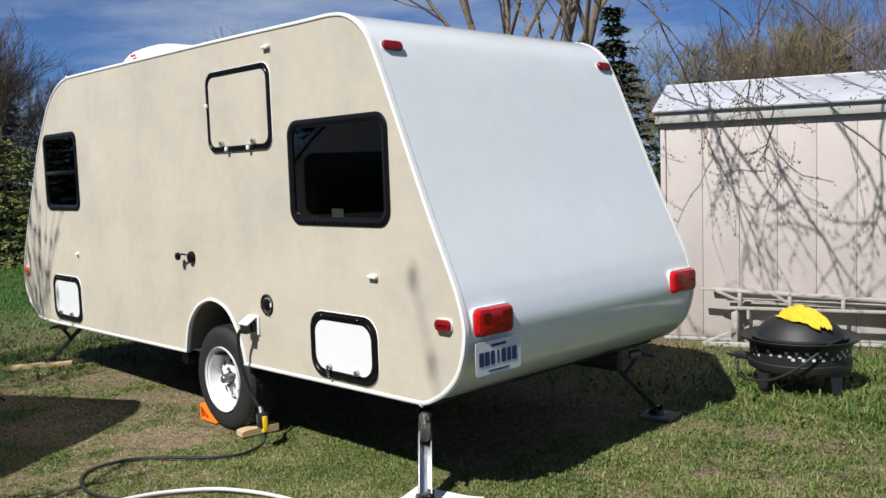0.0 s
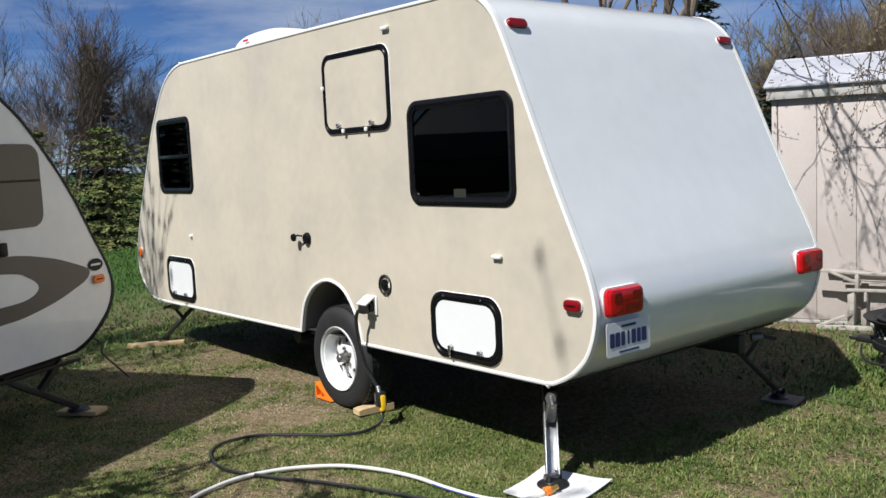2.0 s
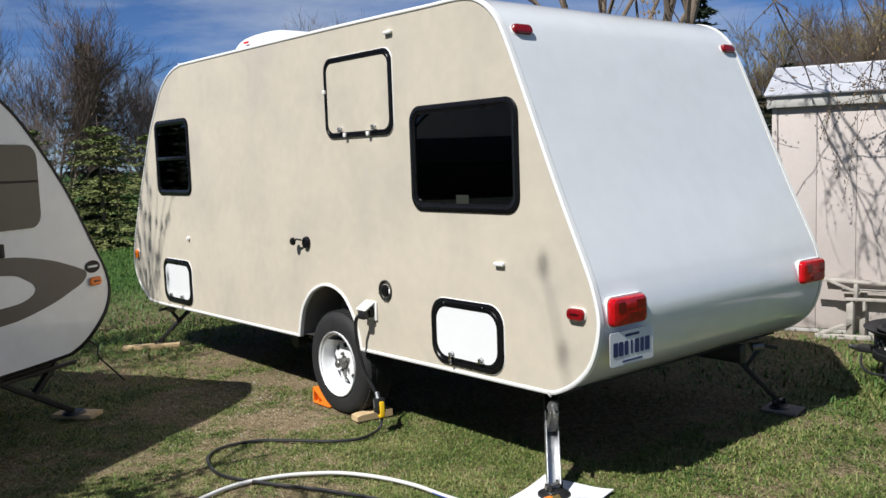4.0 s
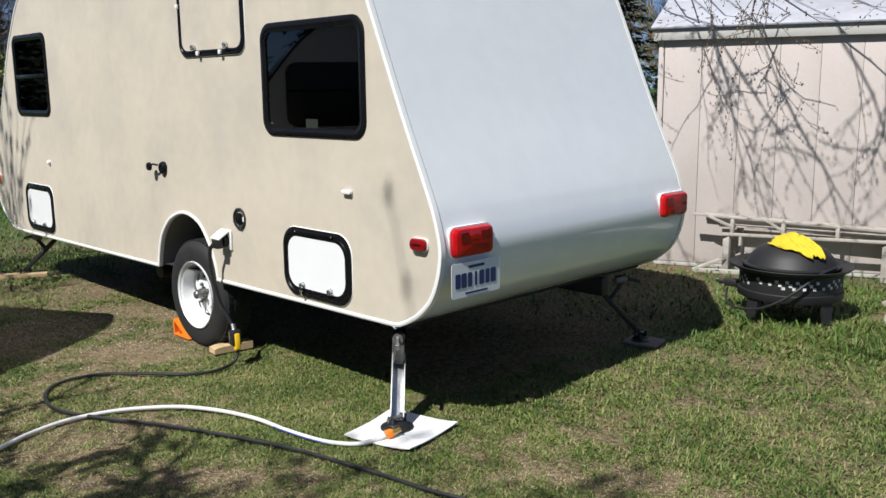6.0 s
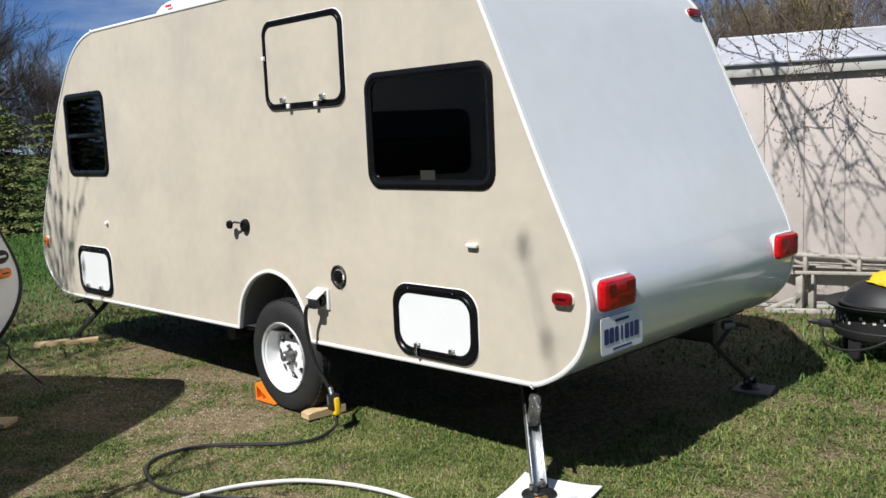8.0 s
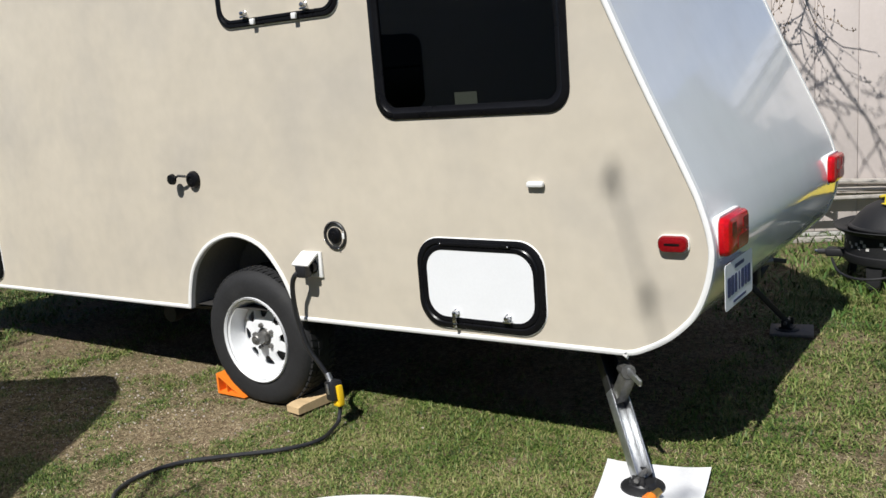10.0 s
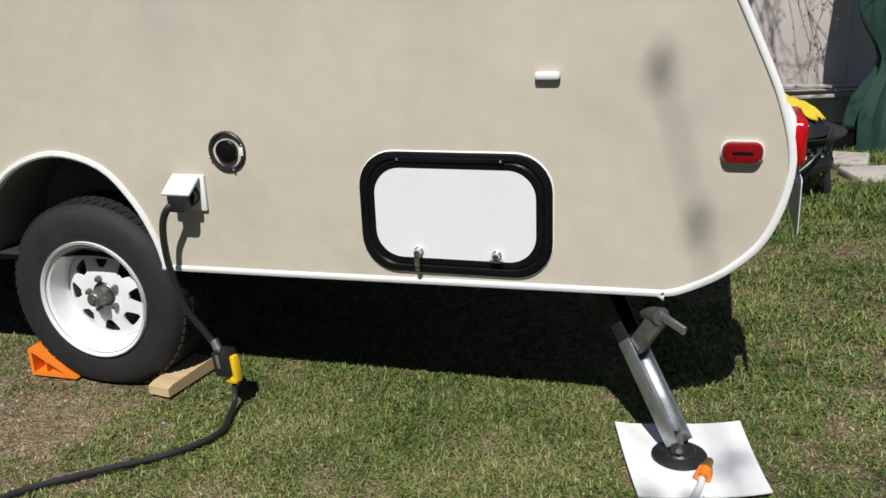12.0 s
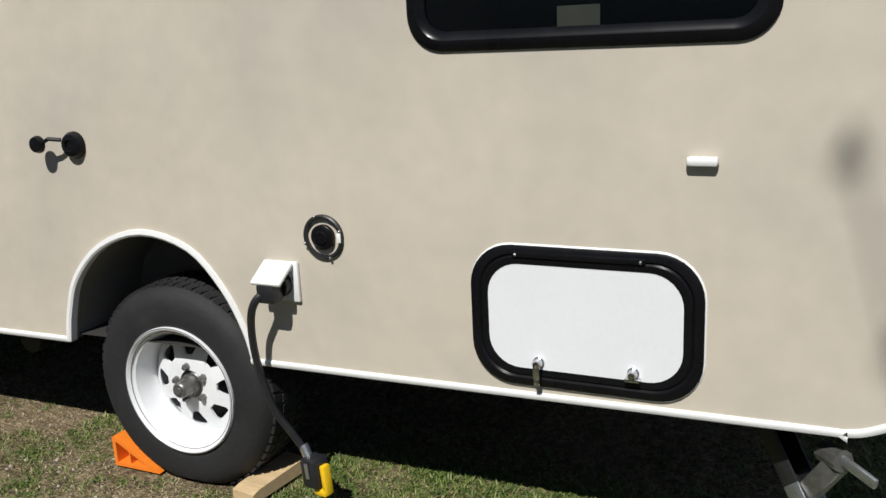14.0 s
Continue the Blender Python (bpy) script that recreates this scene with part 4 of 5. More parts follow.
    ground_run = smooth_line([(0.462, -0.018, 0.085), (0.472, -0.045, 0.03), (0.485, -0.10, 0.012), (0.512, -0.22, 0.011), (0.44, -0.35, 0.011), (0.265, -0.502, 0.011), (0.126, -0.64, 0.011), (0.082, -0.80, 0.011), (0.13, -0.93, 0.011),
                              (0.27, -1.015, 0.011), (0.50, -1.045, 0.011), (0.78, -0.93, 0.011), (1.04, -0.785, 0.011), (1.41, -0.627, 0.011), (1.76, -0.51, 0.011), (2.16, -0.428, 0.011), (2.54, -0.355, 0.011), (3.2, -0.1, 0.011), (4.0, 0.6, 0.011), (5.5, 1.6, 0.011)], 8)
    part("ground_cable", Shape().tube(ground_run, 0.0088, 10), CABLE, cord)
    # white water hose
    hose = thing("water_hose", "white water hose with an orange brass fitting", "hose", (1.9, -0.1, 0))
    line = smooth_line([(1.912, -0.175, 0.026), (1.905, -0.215, 0.020), (1.875, -0.295, 0.014), (1.80, -0.352, 0.012), (1.70, -0.392, 0.012), (1.505, -0.423, 0.012), (1.31, -0.437, 0.012), (1.105, -0.492, 0.012), (0.925, -0.585, 0.012), (0.815, -0.695, 0.012),
                        (0.72, -0.85, 0.012), (0.675, -1.05, 0.012), (0.71, -1.23, 0.012), (0.77, -1.36, 0.012), (0.95, -1.70, 0.012), (1.25, -2.15, 0.012), (1.7, -2.7, 0.012), (2.6, -3.6, 0.012)], 8)
    part("hose_pipe", Shape().tube(line, 0.0100, 12), HOSE_WHITE, hose)
    part("stripe", Shape().tube([(x - 0.0015, y - 0.0082, z - 0.001) for x, y, z in line[2:44]], 0.0032, 6), HOSE_BLUE, hose, "blue stripe along the hose")
    fd = Vector((0.25, 1, 0.2)).normalized()
    p0 = Vector((1.911, -0.178, 0.026))
    part("fitting", Shape().tube([p0, p0 + fd * 0.022, p0 + fd * 0.024, p0 + fd * 0.045, p0 + fd * 0.046, p0 + fd * 0.075], [0.013, 0.014, 0.018, 0.018, 0.013, 0.012], 12), BRASS, hose)
    part("fitting_grip", Shape().tube([p0 + fd * 0.006, p0 + fd * 0.034], [0.024, 0.021], 8), ORANGE, hose, "orange plastic grip")


small_ground_things()


# ---- fire pit with lid and yellow cloth ----
def fire_pit():
    at = (2.245, 3.05, 0)
    p = thing("fire_pit", "round black steel gas fire pit with a domed lid", "fire pit", at)
    M = Matrix.Translation(at) @ Matrix.Diagonal((1.12, 1.12, 1.00, 1))
    part("rim", Shape().lathe([(0.27, 0.345), (0.30, 0.350), (0.328, 0.366), (0.340, 0.374), (0.344, 0.370), (0.332, 0.356), (0.305, 0.338), (0.27, 0.335)], 56, M, close=True), PIT_BLACK, p)
    # pierced band: a row of lattice holes
    band = Shape()
    n, rows = 96, 7
    zs = [0.215 + 0.135 * i / rows for i in range(rows + 1)]
    verts = [(0.285 * math.cos(math.tau * k / n), 0.285 * math.sin(math.tau * k / n), z) for z in zs for k in range(n)]
    rnd = random.Random(4)
    faces = []
    for i in range(rows):
        for k in range(n):
            if i in (2, 3, 4) and (k + i) % 3 == 0 and rnd.random() < 0.72:
                continue
            faces.append((i * n + k, i * n + (k + 1) % n, (i + 1) * n + (k + 1) % n, (i + 1) * n + k))
    part("pierced_band", band.add(verts, faces, M), PIT_BLACK, p, "black band pierced with a lattice of holes", smooth=False)
    part("lower_ring", Shape().lathe([(0.29, 0.165), (0.293, 0.17), (0.293, 0.212), (0.288, 0.217), (0.282, 0.217), (0.282, 0.165)], 48, M, close=True), PIT_BLACK, p)
    # added pale sheet just inside the band: its colour imitates light through the holes
    part("liner", Shape().lathe([(0.2838, 0.218), (0.2838, 0.345)], 48, M), material("pale_hole_light", (0.62, 0.61, 0.58), 0.6, spread=0.5, scale=30), p, "added pale sheet imitating light through the lattice holes")
    part("bowl", Shape().lathe([(0.275, 0.34), (0.262, 0.26), (0.2, 0.20), (0.001, 0.18)], 40, M), PIT_BLACK, p)
    lid = part("lid", Shape().lathe([(0.262, 0.350), (0.268, 0.362), (0.262, 0.372), (0.250, 0.376), (0.225, 0.425), (0.185, 0.472), (0.13, 0.505), (0.07, 0.522), (0.001, 0.527)], 48, M), PIT_BLACK, p, "domed black steel lid")
    part("lid_edge", Shape().lathe([(0.264, 0.358), (0.272, 0.363), (0.272, 0.370), (0.264, 0.375)], 48, M, close=True), PIT_BLACK, lid)
    for a in (69, 159, 249, 339):
        q = M @ pose(0, 0, 0, 0, 0, a)
        part("leg", Shape().add([(0.262, -0.045, 0.20), (0.262, 0.045, 0.20), (0.275, 0.045, 0.20), (0.275, -0.045, 0.20), (0.285, -0.03, 0.0), (0.285, 0.03, 0.0), (0.297, 0.03, 0.0), (0.297, -0.03, 0.0)],
             [(0, 1, 2, 3), (4, 7, 6, 5), (0, 4, 5, 1), (1, 5, 6, 2), (2, 6, 7, 3), (3, 7, 4, 0)], q), PIT_BLACK, p, smooth=False)
    part("gas_valve", Shape().box(-0.37, -0.10, 0.175, -0.27, -0.03, 0.225, 0.01, M).tube([M @ Vector((-0.41, -0.075, 0.20)), M @ Vector((-0.36, -0.07, 0.20))], 0.018, 10), PIT_BLACK, p)
    part("knob", Shape().tube([M @ Vector((-0.425, -0.077, 0.20)), M @ Vector((-0.408, -0.075, 0.20))], 0.012, 10), CHROME, p)
    gas = smooth_line([(0.27, -0.02, 0.385), (0.24, -0.16, 0.36), (0.18, -0.27, 0.28), (0.10, -0.315, 0.20), (-0.02, -0.335, 0.13), (-0.16, -0.32, 0.105), (-0.27, -0.24, 0.12), (-0.33, -0.12, 0.17)], 6)
    part("gas_hose", Shape().tube([M @ Vector(g) for g in gas], 0.008, 8), CABLE, p, "black rubber gas hose")
    # cloth thrown over the lid
    sh = Shape()
    n, m = 26, 18
    verts = []
    for j in range(m + 1):
        for i in range(n + 1):
            u, v = i / n - 0.5, j / m - 0.5
            x, y = 0.05 + u * (0.31 + 0.05 * math.sin(5 * v)), -0.06 + v * (0.25 - 0.30 * max(u + 0.05, 0)) - 0.10 * u
            r = math.hypot(x, y)
            z = 0.527 - 1.75 * r * r if r < 0.25 else 0.418 - 1.0 * (r - 0.25)
            fold = 0.016 * math.sin(17 * v + 5 * u) + 0.012 * noise.noise((u * 9, v * 9, 2)) + 0.035 * math.exp(-((u + 0.10) ** 2 + v * v) * 30)
            verts.append((x, y, z + 0.016 + abs(fold)))
    k = n + 1
    faces = [(j * k + i, j * k + i + 1, (j + 1) * k + i + 1, (j + 1) * k + i) for j in range(m) for i in range(n)]
    sh.add(verts, faces, M)
    cloth = solo("cloth", sh, YELLOW, "bright yellow cloth draped over the fire pit lid", "cloth")
    mod = cloth.modifiers.new("thick", "SOLIDIFY")
    mod.thickness = 0.004


fire_pit()


# ---- shed ----
SHED = Matrix.Translation((0.585, 4.052, 0)) @ pose(0, 0, 0, 0, 0, 22.5)


def shed():
    s = thing("garden_shed", "beige panelled garden shed with a pale low-pitched roof", "shed", SHED)
    L, D, H = 4.3, 1.44, 1.90
    part("side_wall", Shape().box(0.0, 0.03, 0.037, 0.03, D, H + 0.05, 0, SHED), SHED_WALL, s)
    part("side_wall", Shape().box(L - 0.03, 0.03, 0.037, L, D, H + 0.05, 0, SHED), SHED_WALL, s)
    part("back_wall", Shape().box(0.0, D - 0.03, 0.037, L, D, H, 0, SHED), SHED_WALL, s)
    part("backing", Shape().box(0.012, 0.006, 0.037, L - 0.012, 0.022, H, 0, SHED), SHED_TRIM, s)
    part("base_sill", Shape().box(0.0, -0.008, 0.0, L, D, 0.035, 0.004, SHED), SHED_TRIM, s)
    # roof: two pale sheets on a fascia
    part("fascia", Shape().box(-0.045, -0.058, H - 0.005, L + 0.045, -0.034, H + 0.085, 0.003, SHED), SHED_TRIM, s, "grey-beige painted fascia board")
    part("soffit", Shape().box(-0.04, -0.034, H + 0.001, L + 0.04, 0.04, H + 0.015, 0, SHED), material("dark_soffit", (0.16, 0.14, 0.12), 0.8), s)
    part("barge_board", Shape().add([(-0.045, -0.06, H - 0.01), (-0.045, 0.70, H + 0.265), (-0.045, 0.70, H + 0.355), (-0.045, -0.06, H + 0.08), (-0.02, -0.06, H - 0.01), (-0.02, 0.70, H + 0.265), (-0.02, 0.70, H + 0.355), (-0.02, -0.06, H + 0.08)],
         [(0, 3, 2, 1), (4, 5, 6, 7), (0, 1, 5, 4), (3, 7, 6, 2), (0, 4, 7, 3), (1, 2, 6, 5)], SHED), SHED_TRIM, s, smooth=False)
    q = SHED @ Matrix.Translation((0, -0.080, H + 0.085)) @ pose(0, 0, 0, 19.0)
    part("roof_sheet", Shape().box(-0.07, 0, 0, L + 0.07, 0.86, 0.018, 0.003, q), SHED_ROOF, s, "pale grey roofing speckled with fallen twigs")
    q2 = SHED @ Matrix.Translation((0, D + 0.105, H + 0.085)) @ pose(0, 0, 0, 180 - 19.0)
    part("roof_sheet", Shape().box(-0.07, 0, -0.018, L + 0.07, 0.88, 0.0, 0.003, q2), SHED_ROOF, s)
    lit = Shape()
    r = random.Random(9)
    for k in range(120):
        x, y, a = r.uniform(-0.05, 3.2), r.uniform(0.05, 0.83), r.uniform(0, 6.3)
        l = r.uniform(0.01, 0.05)
        lit.tube([q @ Vector((x, y, 0.022)), q @ Vector((x + l * math.cos(a), y + l * math.sin(a), 0.024))], 0.004, 4)
    tagged(solo("leaf_litter", lit, BARK, "fallen twigs and buds on the shed roof", "litter"), kind="stuff")
    w = 0.302
    base = Shape().box(0.0014, -0.012, 0.037, w - 0.0014, 0.006, H, 0.002).mesh("panel_board", SHED_WALL)
    for k in range(14):
        ob = new("panel_board", base)
        ob.parent = s
        ob.matrix_basis = Matrix.Translation((0.04 + k * w, 0, 0))
    part("corner_trim", Shape().box(-0.010, -0.016, 0.037, 0.035, 0.03, H, 0.004, SHED), SHED_WALL, s)


shed()


def wood_rack():
    """Weathered frame of rails and posts stored along the shed."""
    Q = SHED @ Matrix.Translation((0, -0.16, 0))
    k = thing("wood_rack", "weathered grey wooden frame leaning along the shed", "wooden frame", Q)
    def bar(name, a, b, w, h):
        part(name, Shape().beam(Q @ Vector(a), Q @ Vector(b), w, h, 0.004), GREY_WOOD, k)
    bar("top_rail", (0.34, -0.02, 0.478), (3.4, -0.02, 0.330), 0.036, 0.020)
    bar("top_rail", (0.42, 0.10, 0.468), (3.4, 0.10, 0.320), 0.036, 0.020)
    bar("lower_rail", (0.58, -0.03, 0.322), (3.4, -0.03, 0.318), 0.030, 0.024)
    bar("shelf_board", (0.55, 0.06, 0.385), (3.4, 0.06, 0.315), 0.10, 0.016)
    for x in (0.66, 1.05, 1.45, 1.85, 2.3):
        z = 0.478 - 0.048 * (x - 0.34)
        bar("post", (x, -0.02, 0.30), (x, -0.02, z - 0.01), 0.03, 0.035)
    for x in (0.62, 1.80, 2.6):
        bar("leg", (x, -0.01, 0.0), (x, -0.01, 0.33), 0.055, 0.045)
        bar("leg", (x + 0.09, 0.10, 0.0), (x + 0.09, 0.10, 0.36), 0.045, 0.045)
    bar("brace", (0.46, -0.03, 0.47), (0.66, -0.02, 0.38), 0.024, 0.024)
    bar("brace", (0.92, -0.03, 0.448), (1.05, -0.02, 0.36), 0.024, 0.024)
    bar("foot_board", (0.36, -0.08, 0.018), (1.1, -0.06, 0.018), 0.05, 0.036)
    bar("foot_board", (0.36, -0.09, 0.02), (0.62, -0.03, 0.13), 0.035, 0.024)


wood_rack()


def tool_box():
    b = thing("tool_box", "low black plastic box beside the shed", "box", SHED @ Matrix.Translation((2.05, -0.52, 0)))
    Q = SHED @ Matrix.Translation((2.05, -0.52, 0))
    part("box_body", Shape().box(-0.16, -0.11, 0.0, 0.16, 0.11, 0.13, 0.012, Q), BLACK_FRAME, b)
    part("lid", Shape().box(-0.165, -0.115, 0.133, 0.165, 0.115, 0.165, 0.01, Q), BLACK_FRAME, b)
    part("latch", Shape().box(-0.03, -0.122, 0.09, 0.03, -0.112, 0.15, 0.004, Q), FOAM, b)


tool_box()


def curtain():
    """Dark green fabric gathered round a post beside the shed."""
    sh = Shape()
    cx, cy, n, rows = 3.15, 4.35, 40, 26
    verts = []
    for j in range(rows + 1):
        z = 0.01 + 2.3 * j / rows
        f = j / rows
        wide = 0.30 - 0.15 * math.exp(-((z - 0.62) / 0.22) ** 2) + 0.05 * f
        for k in range(n):
            a = math.tau * k / n
            r = wide * (1 + 0.16 * math.sin(9 * a + 0.8 * math.sin(2.2 * z)) + 0.10 * math.sin(5 * a + 1.3 * z) + 0.10 * noise.noise((3 * math.cos(a), 3 * math.sin(a), z * 1.5)))
            verts.append((cx + r * math.cos(a), cy + 0.55 * r * math.sin(a), z))
    faces = [(j * n + k, j * n + (k + 1) % n, (j + 1) * n + (k + 1) % n, (j + 1) * n + k) for j in range(rows) for k in range(n)]
    c = thing("gathered_curtain", "dark green fabric curtain gathered and tied beside the shed", "curtain", (cx, cy, 0))
    part("fabric", sh.add(verts, faces), GREEN_TARP, c)
    part("tie", Shape().tube([(cx + 0.165 * math.cos(a), cy + 0.10 * math.sin(a), 0.62 + 0.02 * math.sin(2 * a)) for a in np.linspace(0, 6.28, 20)], 0.014, 8), GREEN_TARP, c)
    part("post", Shape().box(cx - 0.03, cy - 0.03, 0, cx + 0.03, cy + 0.03, 2.45, 0.004), BLACK_METAL, c)
    for k, (x, y, a, w) in enumerate(((2.92, 3.50, 15, 0.42), (3.30, 3.30, 8, 0.4), (2.75, 3.92, -10, 0.3))):
        solo("paving_stone", Shape().box(-w / 2, -0.17, 0, w / 2, 0.17, 0.045, 0.012, Matrix.Translation((x, y, -0.005)) @ pose(0, 0, 0, 0, 0, a)), STONE, "pale weathered paving stone set in grass", "paving stone", "paving stones")


curtain()


# ---- neighbouring trailer ----
def neighbour():
    U, N = Vector((-0.5201, 0.8541, 0)), Vector((0.8541, 0.5201, 0))
    P0 = Vector((-1.25, -1.05, 0))
    W = Matrix(((U.x, 0, N.x, P0.x), (U.y, 0, N.y, P0.y), (0, 1, 0, 0), (0, 0, 0, 1)))
    t = thing("travel_trailer", "white travel trailer with a taupe swoosh and black edging", "trailer", W)
    out = smooth_line([(-4.6, 0.41), (-2.5, 0.41), (-0.85, 0.41), (-0.32, 0.42), (-0.20, 0.435), (-0.06, 0.50), (0.09, 0.63), (0.15, 0.77), (0.12, 0.92), (0.01, 1.12), (-0.14, 1.39), (-0.30, 1.62), (-0.50, 1.86), (-0.65, 1.99),
                       (-0.85, 2.15), (-1.1, 2.32), (-1.4, 2.44), (-1.8, 2.50), (-3.0, 2.52), (-4.4, 2.50), (-4.8, 2.3), (-4.9, 1.4), (-4.8, 0.6)], 5, closed=True)
    n = len(out)
    deep = 2.2
    part("side_panel", Shape().plate(out, W @ Matrix.Translation((0, 0, -0.03)), 0.03), SHADE_WHITE, t, "glossy white fibreglass side")
    part("side_panel", Shape().plate(out, W @ Matrix.Translation((0, 0, -deep)), 0.03), SHADE_WHITE, t)
    part("shell", Shape().add([(u, v, w) for u, v in out for w in (-0.03, -deep + 0.03)], [(2 * i, 2 * ((i + 1) % n), 2 * ((i + 1) % n) + 1, 2 * i + 1) for i in range(n)], W), SHADE_WHITE, t, angle=80)
    cen = (-2.3, 1.4)
    part("edge_moulding", Shape().ring([(u + 0.006 * (u - cen[0]) / 2.4, v + 0.006 * (v - cen[1])) for u, v in out], [(u - 0.014 * (u - cen[0]) / 2.4, v - 0.014 * (v - cen[1])) for u, v in out], W, [(0, -0.02), (0, 0.006), (1, 0.006), (1, -0.001)]), BLACK_FRAME, t)
    win = part("window", Shape().plate(rounded(-1.35, 1.24, -0.41, 1.73, 0.085, 6), W @ Matrix.Translation((0, 0, 0.001)), 0.010), material("smoked_glass", (0.014, 0.013, 0.012), 0.10, spread=0.1, coat=0.6), t, "dark smoked window")
    part("rail", Shape().box(-1.33, 1.508, 0.012, -0.42, 1.522, 0.014, 0, W), BLACK_FRAME, win)
    lo = smooth_line([(-1.6, 1.10), (-0.75, 1.09), (-0.41, 1.045), (-0.20, 0.985), (-0.06, 0.925), (-0.09, 0.865), (-0.20, 0.82), (-0.35, 0.77), (-0.58, 0.72), (-0.79, 0.70), (-1.6, 0.66), (-1.6, 0.78), (-0.78, 0.80), (-0.57, 0.82), (-0.49, 0.875), (-0.56, 0.94), (-0.76, 0.99), (-1.6, 1.02)], 4, closed=True)
    part("swoosh_decal", Shape().plate(lo, W @ Matrix.Translation((0, 0, 0.0005)), 0.002), BROWN_DECAL, t, "dark taupe swoosh decal")
    oval = [(0.0 + 0.068 * math.cos(math.tau * k / 24), 0.95 + 0.04 * math.sin(math.tau * k / 24)) for k in range(24)]
    b = part("badge", Shape().plate(oval, W @ Matrix.Translation((0, 0, 0.0035)), 0.002), BLACK_FRAME, t, "oval dark badge")
    part("badge_bar", Shape().plate(rounded(-0.045, 0.944, 0.045, 0.958, 0.004, 2), W @ Matrix.Translation((0, 0, 0.006)), 0.001), PLATE, b)
    lamp(t, 0, 0, 0, 0.105, 0.055, 0.022, W @ Matrix.Translation((0.008, 0.855, 0.002)), AMBER_LENS, "amber marker light")
    part("latch", Shape().box(-0.78, 1.09, 0.0, -0.72, 1.17, 0.03, 0.008, W), BLACK_FRAME, t)
    def bar(name, a, b, r=0.018):
        part(name, Shape().beam(W @ Vector(a), W @ Vector(b), 2 * r, 2 * r, 0.004), BLACK_METAL, t)
    bar("frame_rail", (-4.5, 0.37, -0.15), (-0.25, 0.37, -0.15), 0.035)
    bar("stabiliser_arm", (-0.72, 0.36, -0.12), (-0.20, 0.05, -0.06))
    bar("stabiliser_brace", (-0.25, 0.37, -0.12), (-0.48, 0.22, -0.09))
    bar("stabiliser_rail", (-0.85, 0.345, -0.10), (-0.10, 0.345, -0.10), 0.012)
    part("foot", Shape().lathe([(0.001, 0.02), (0.06, 0.018), (0.075, 0.0)], 20, W @ Matrix.Translation((-0.19, 0.03, -0.06)) @ pose(0, 0, 0, -90)), BLACK_METAL, t)
    wire = smooth_line([(-0.12, 0.43, -0.1), (-0.04, 0.47, -0.05), (0.02, 0.42, -0.02), (0.0, 0.36, 0.0), (0.10, 0.25, 0.02), (0.2, 0.15, 0.03)], 6)
    part("cable", Shape().tube([W @ Vector(p) for p in wire], 0.006, 6), CABLE, t)
    for w in (-0.25, -deep + 0.1):
        part("wheel", Shape().lathe([(0.2, 0.0), (0.30, 0.01), (0.33, -0.03), (0.33, -0.16), (0.30, -0.19), (0.2, -0.19)], 32, W @ Matrix.Translation((-2.9, 0.33, w)), close=True), BLACK_RUBBER, t)


neighbour()


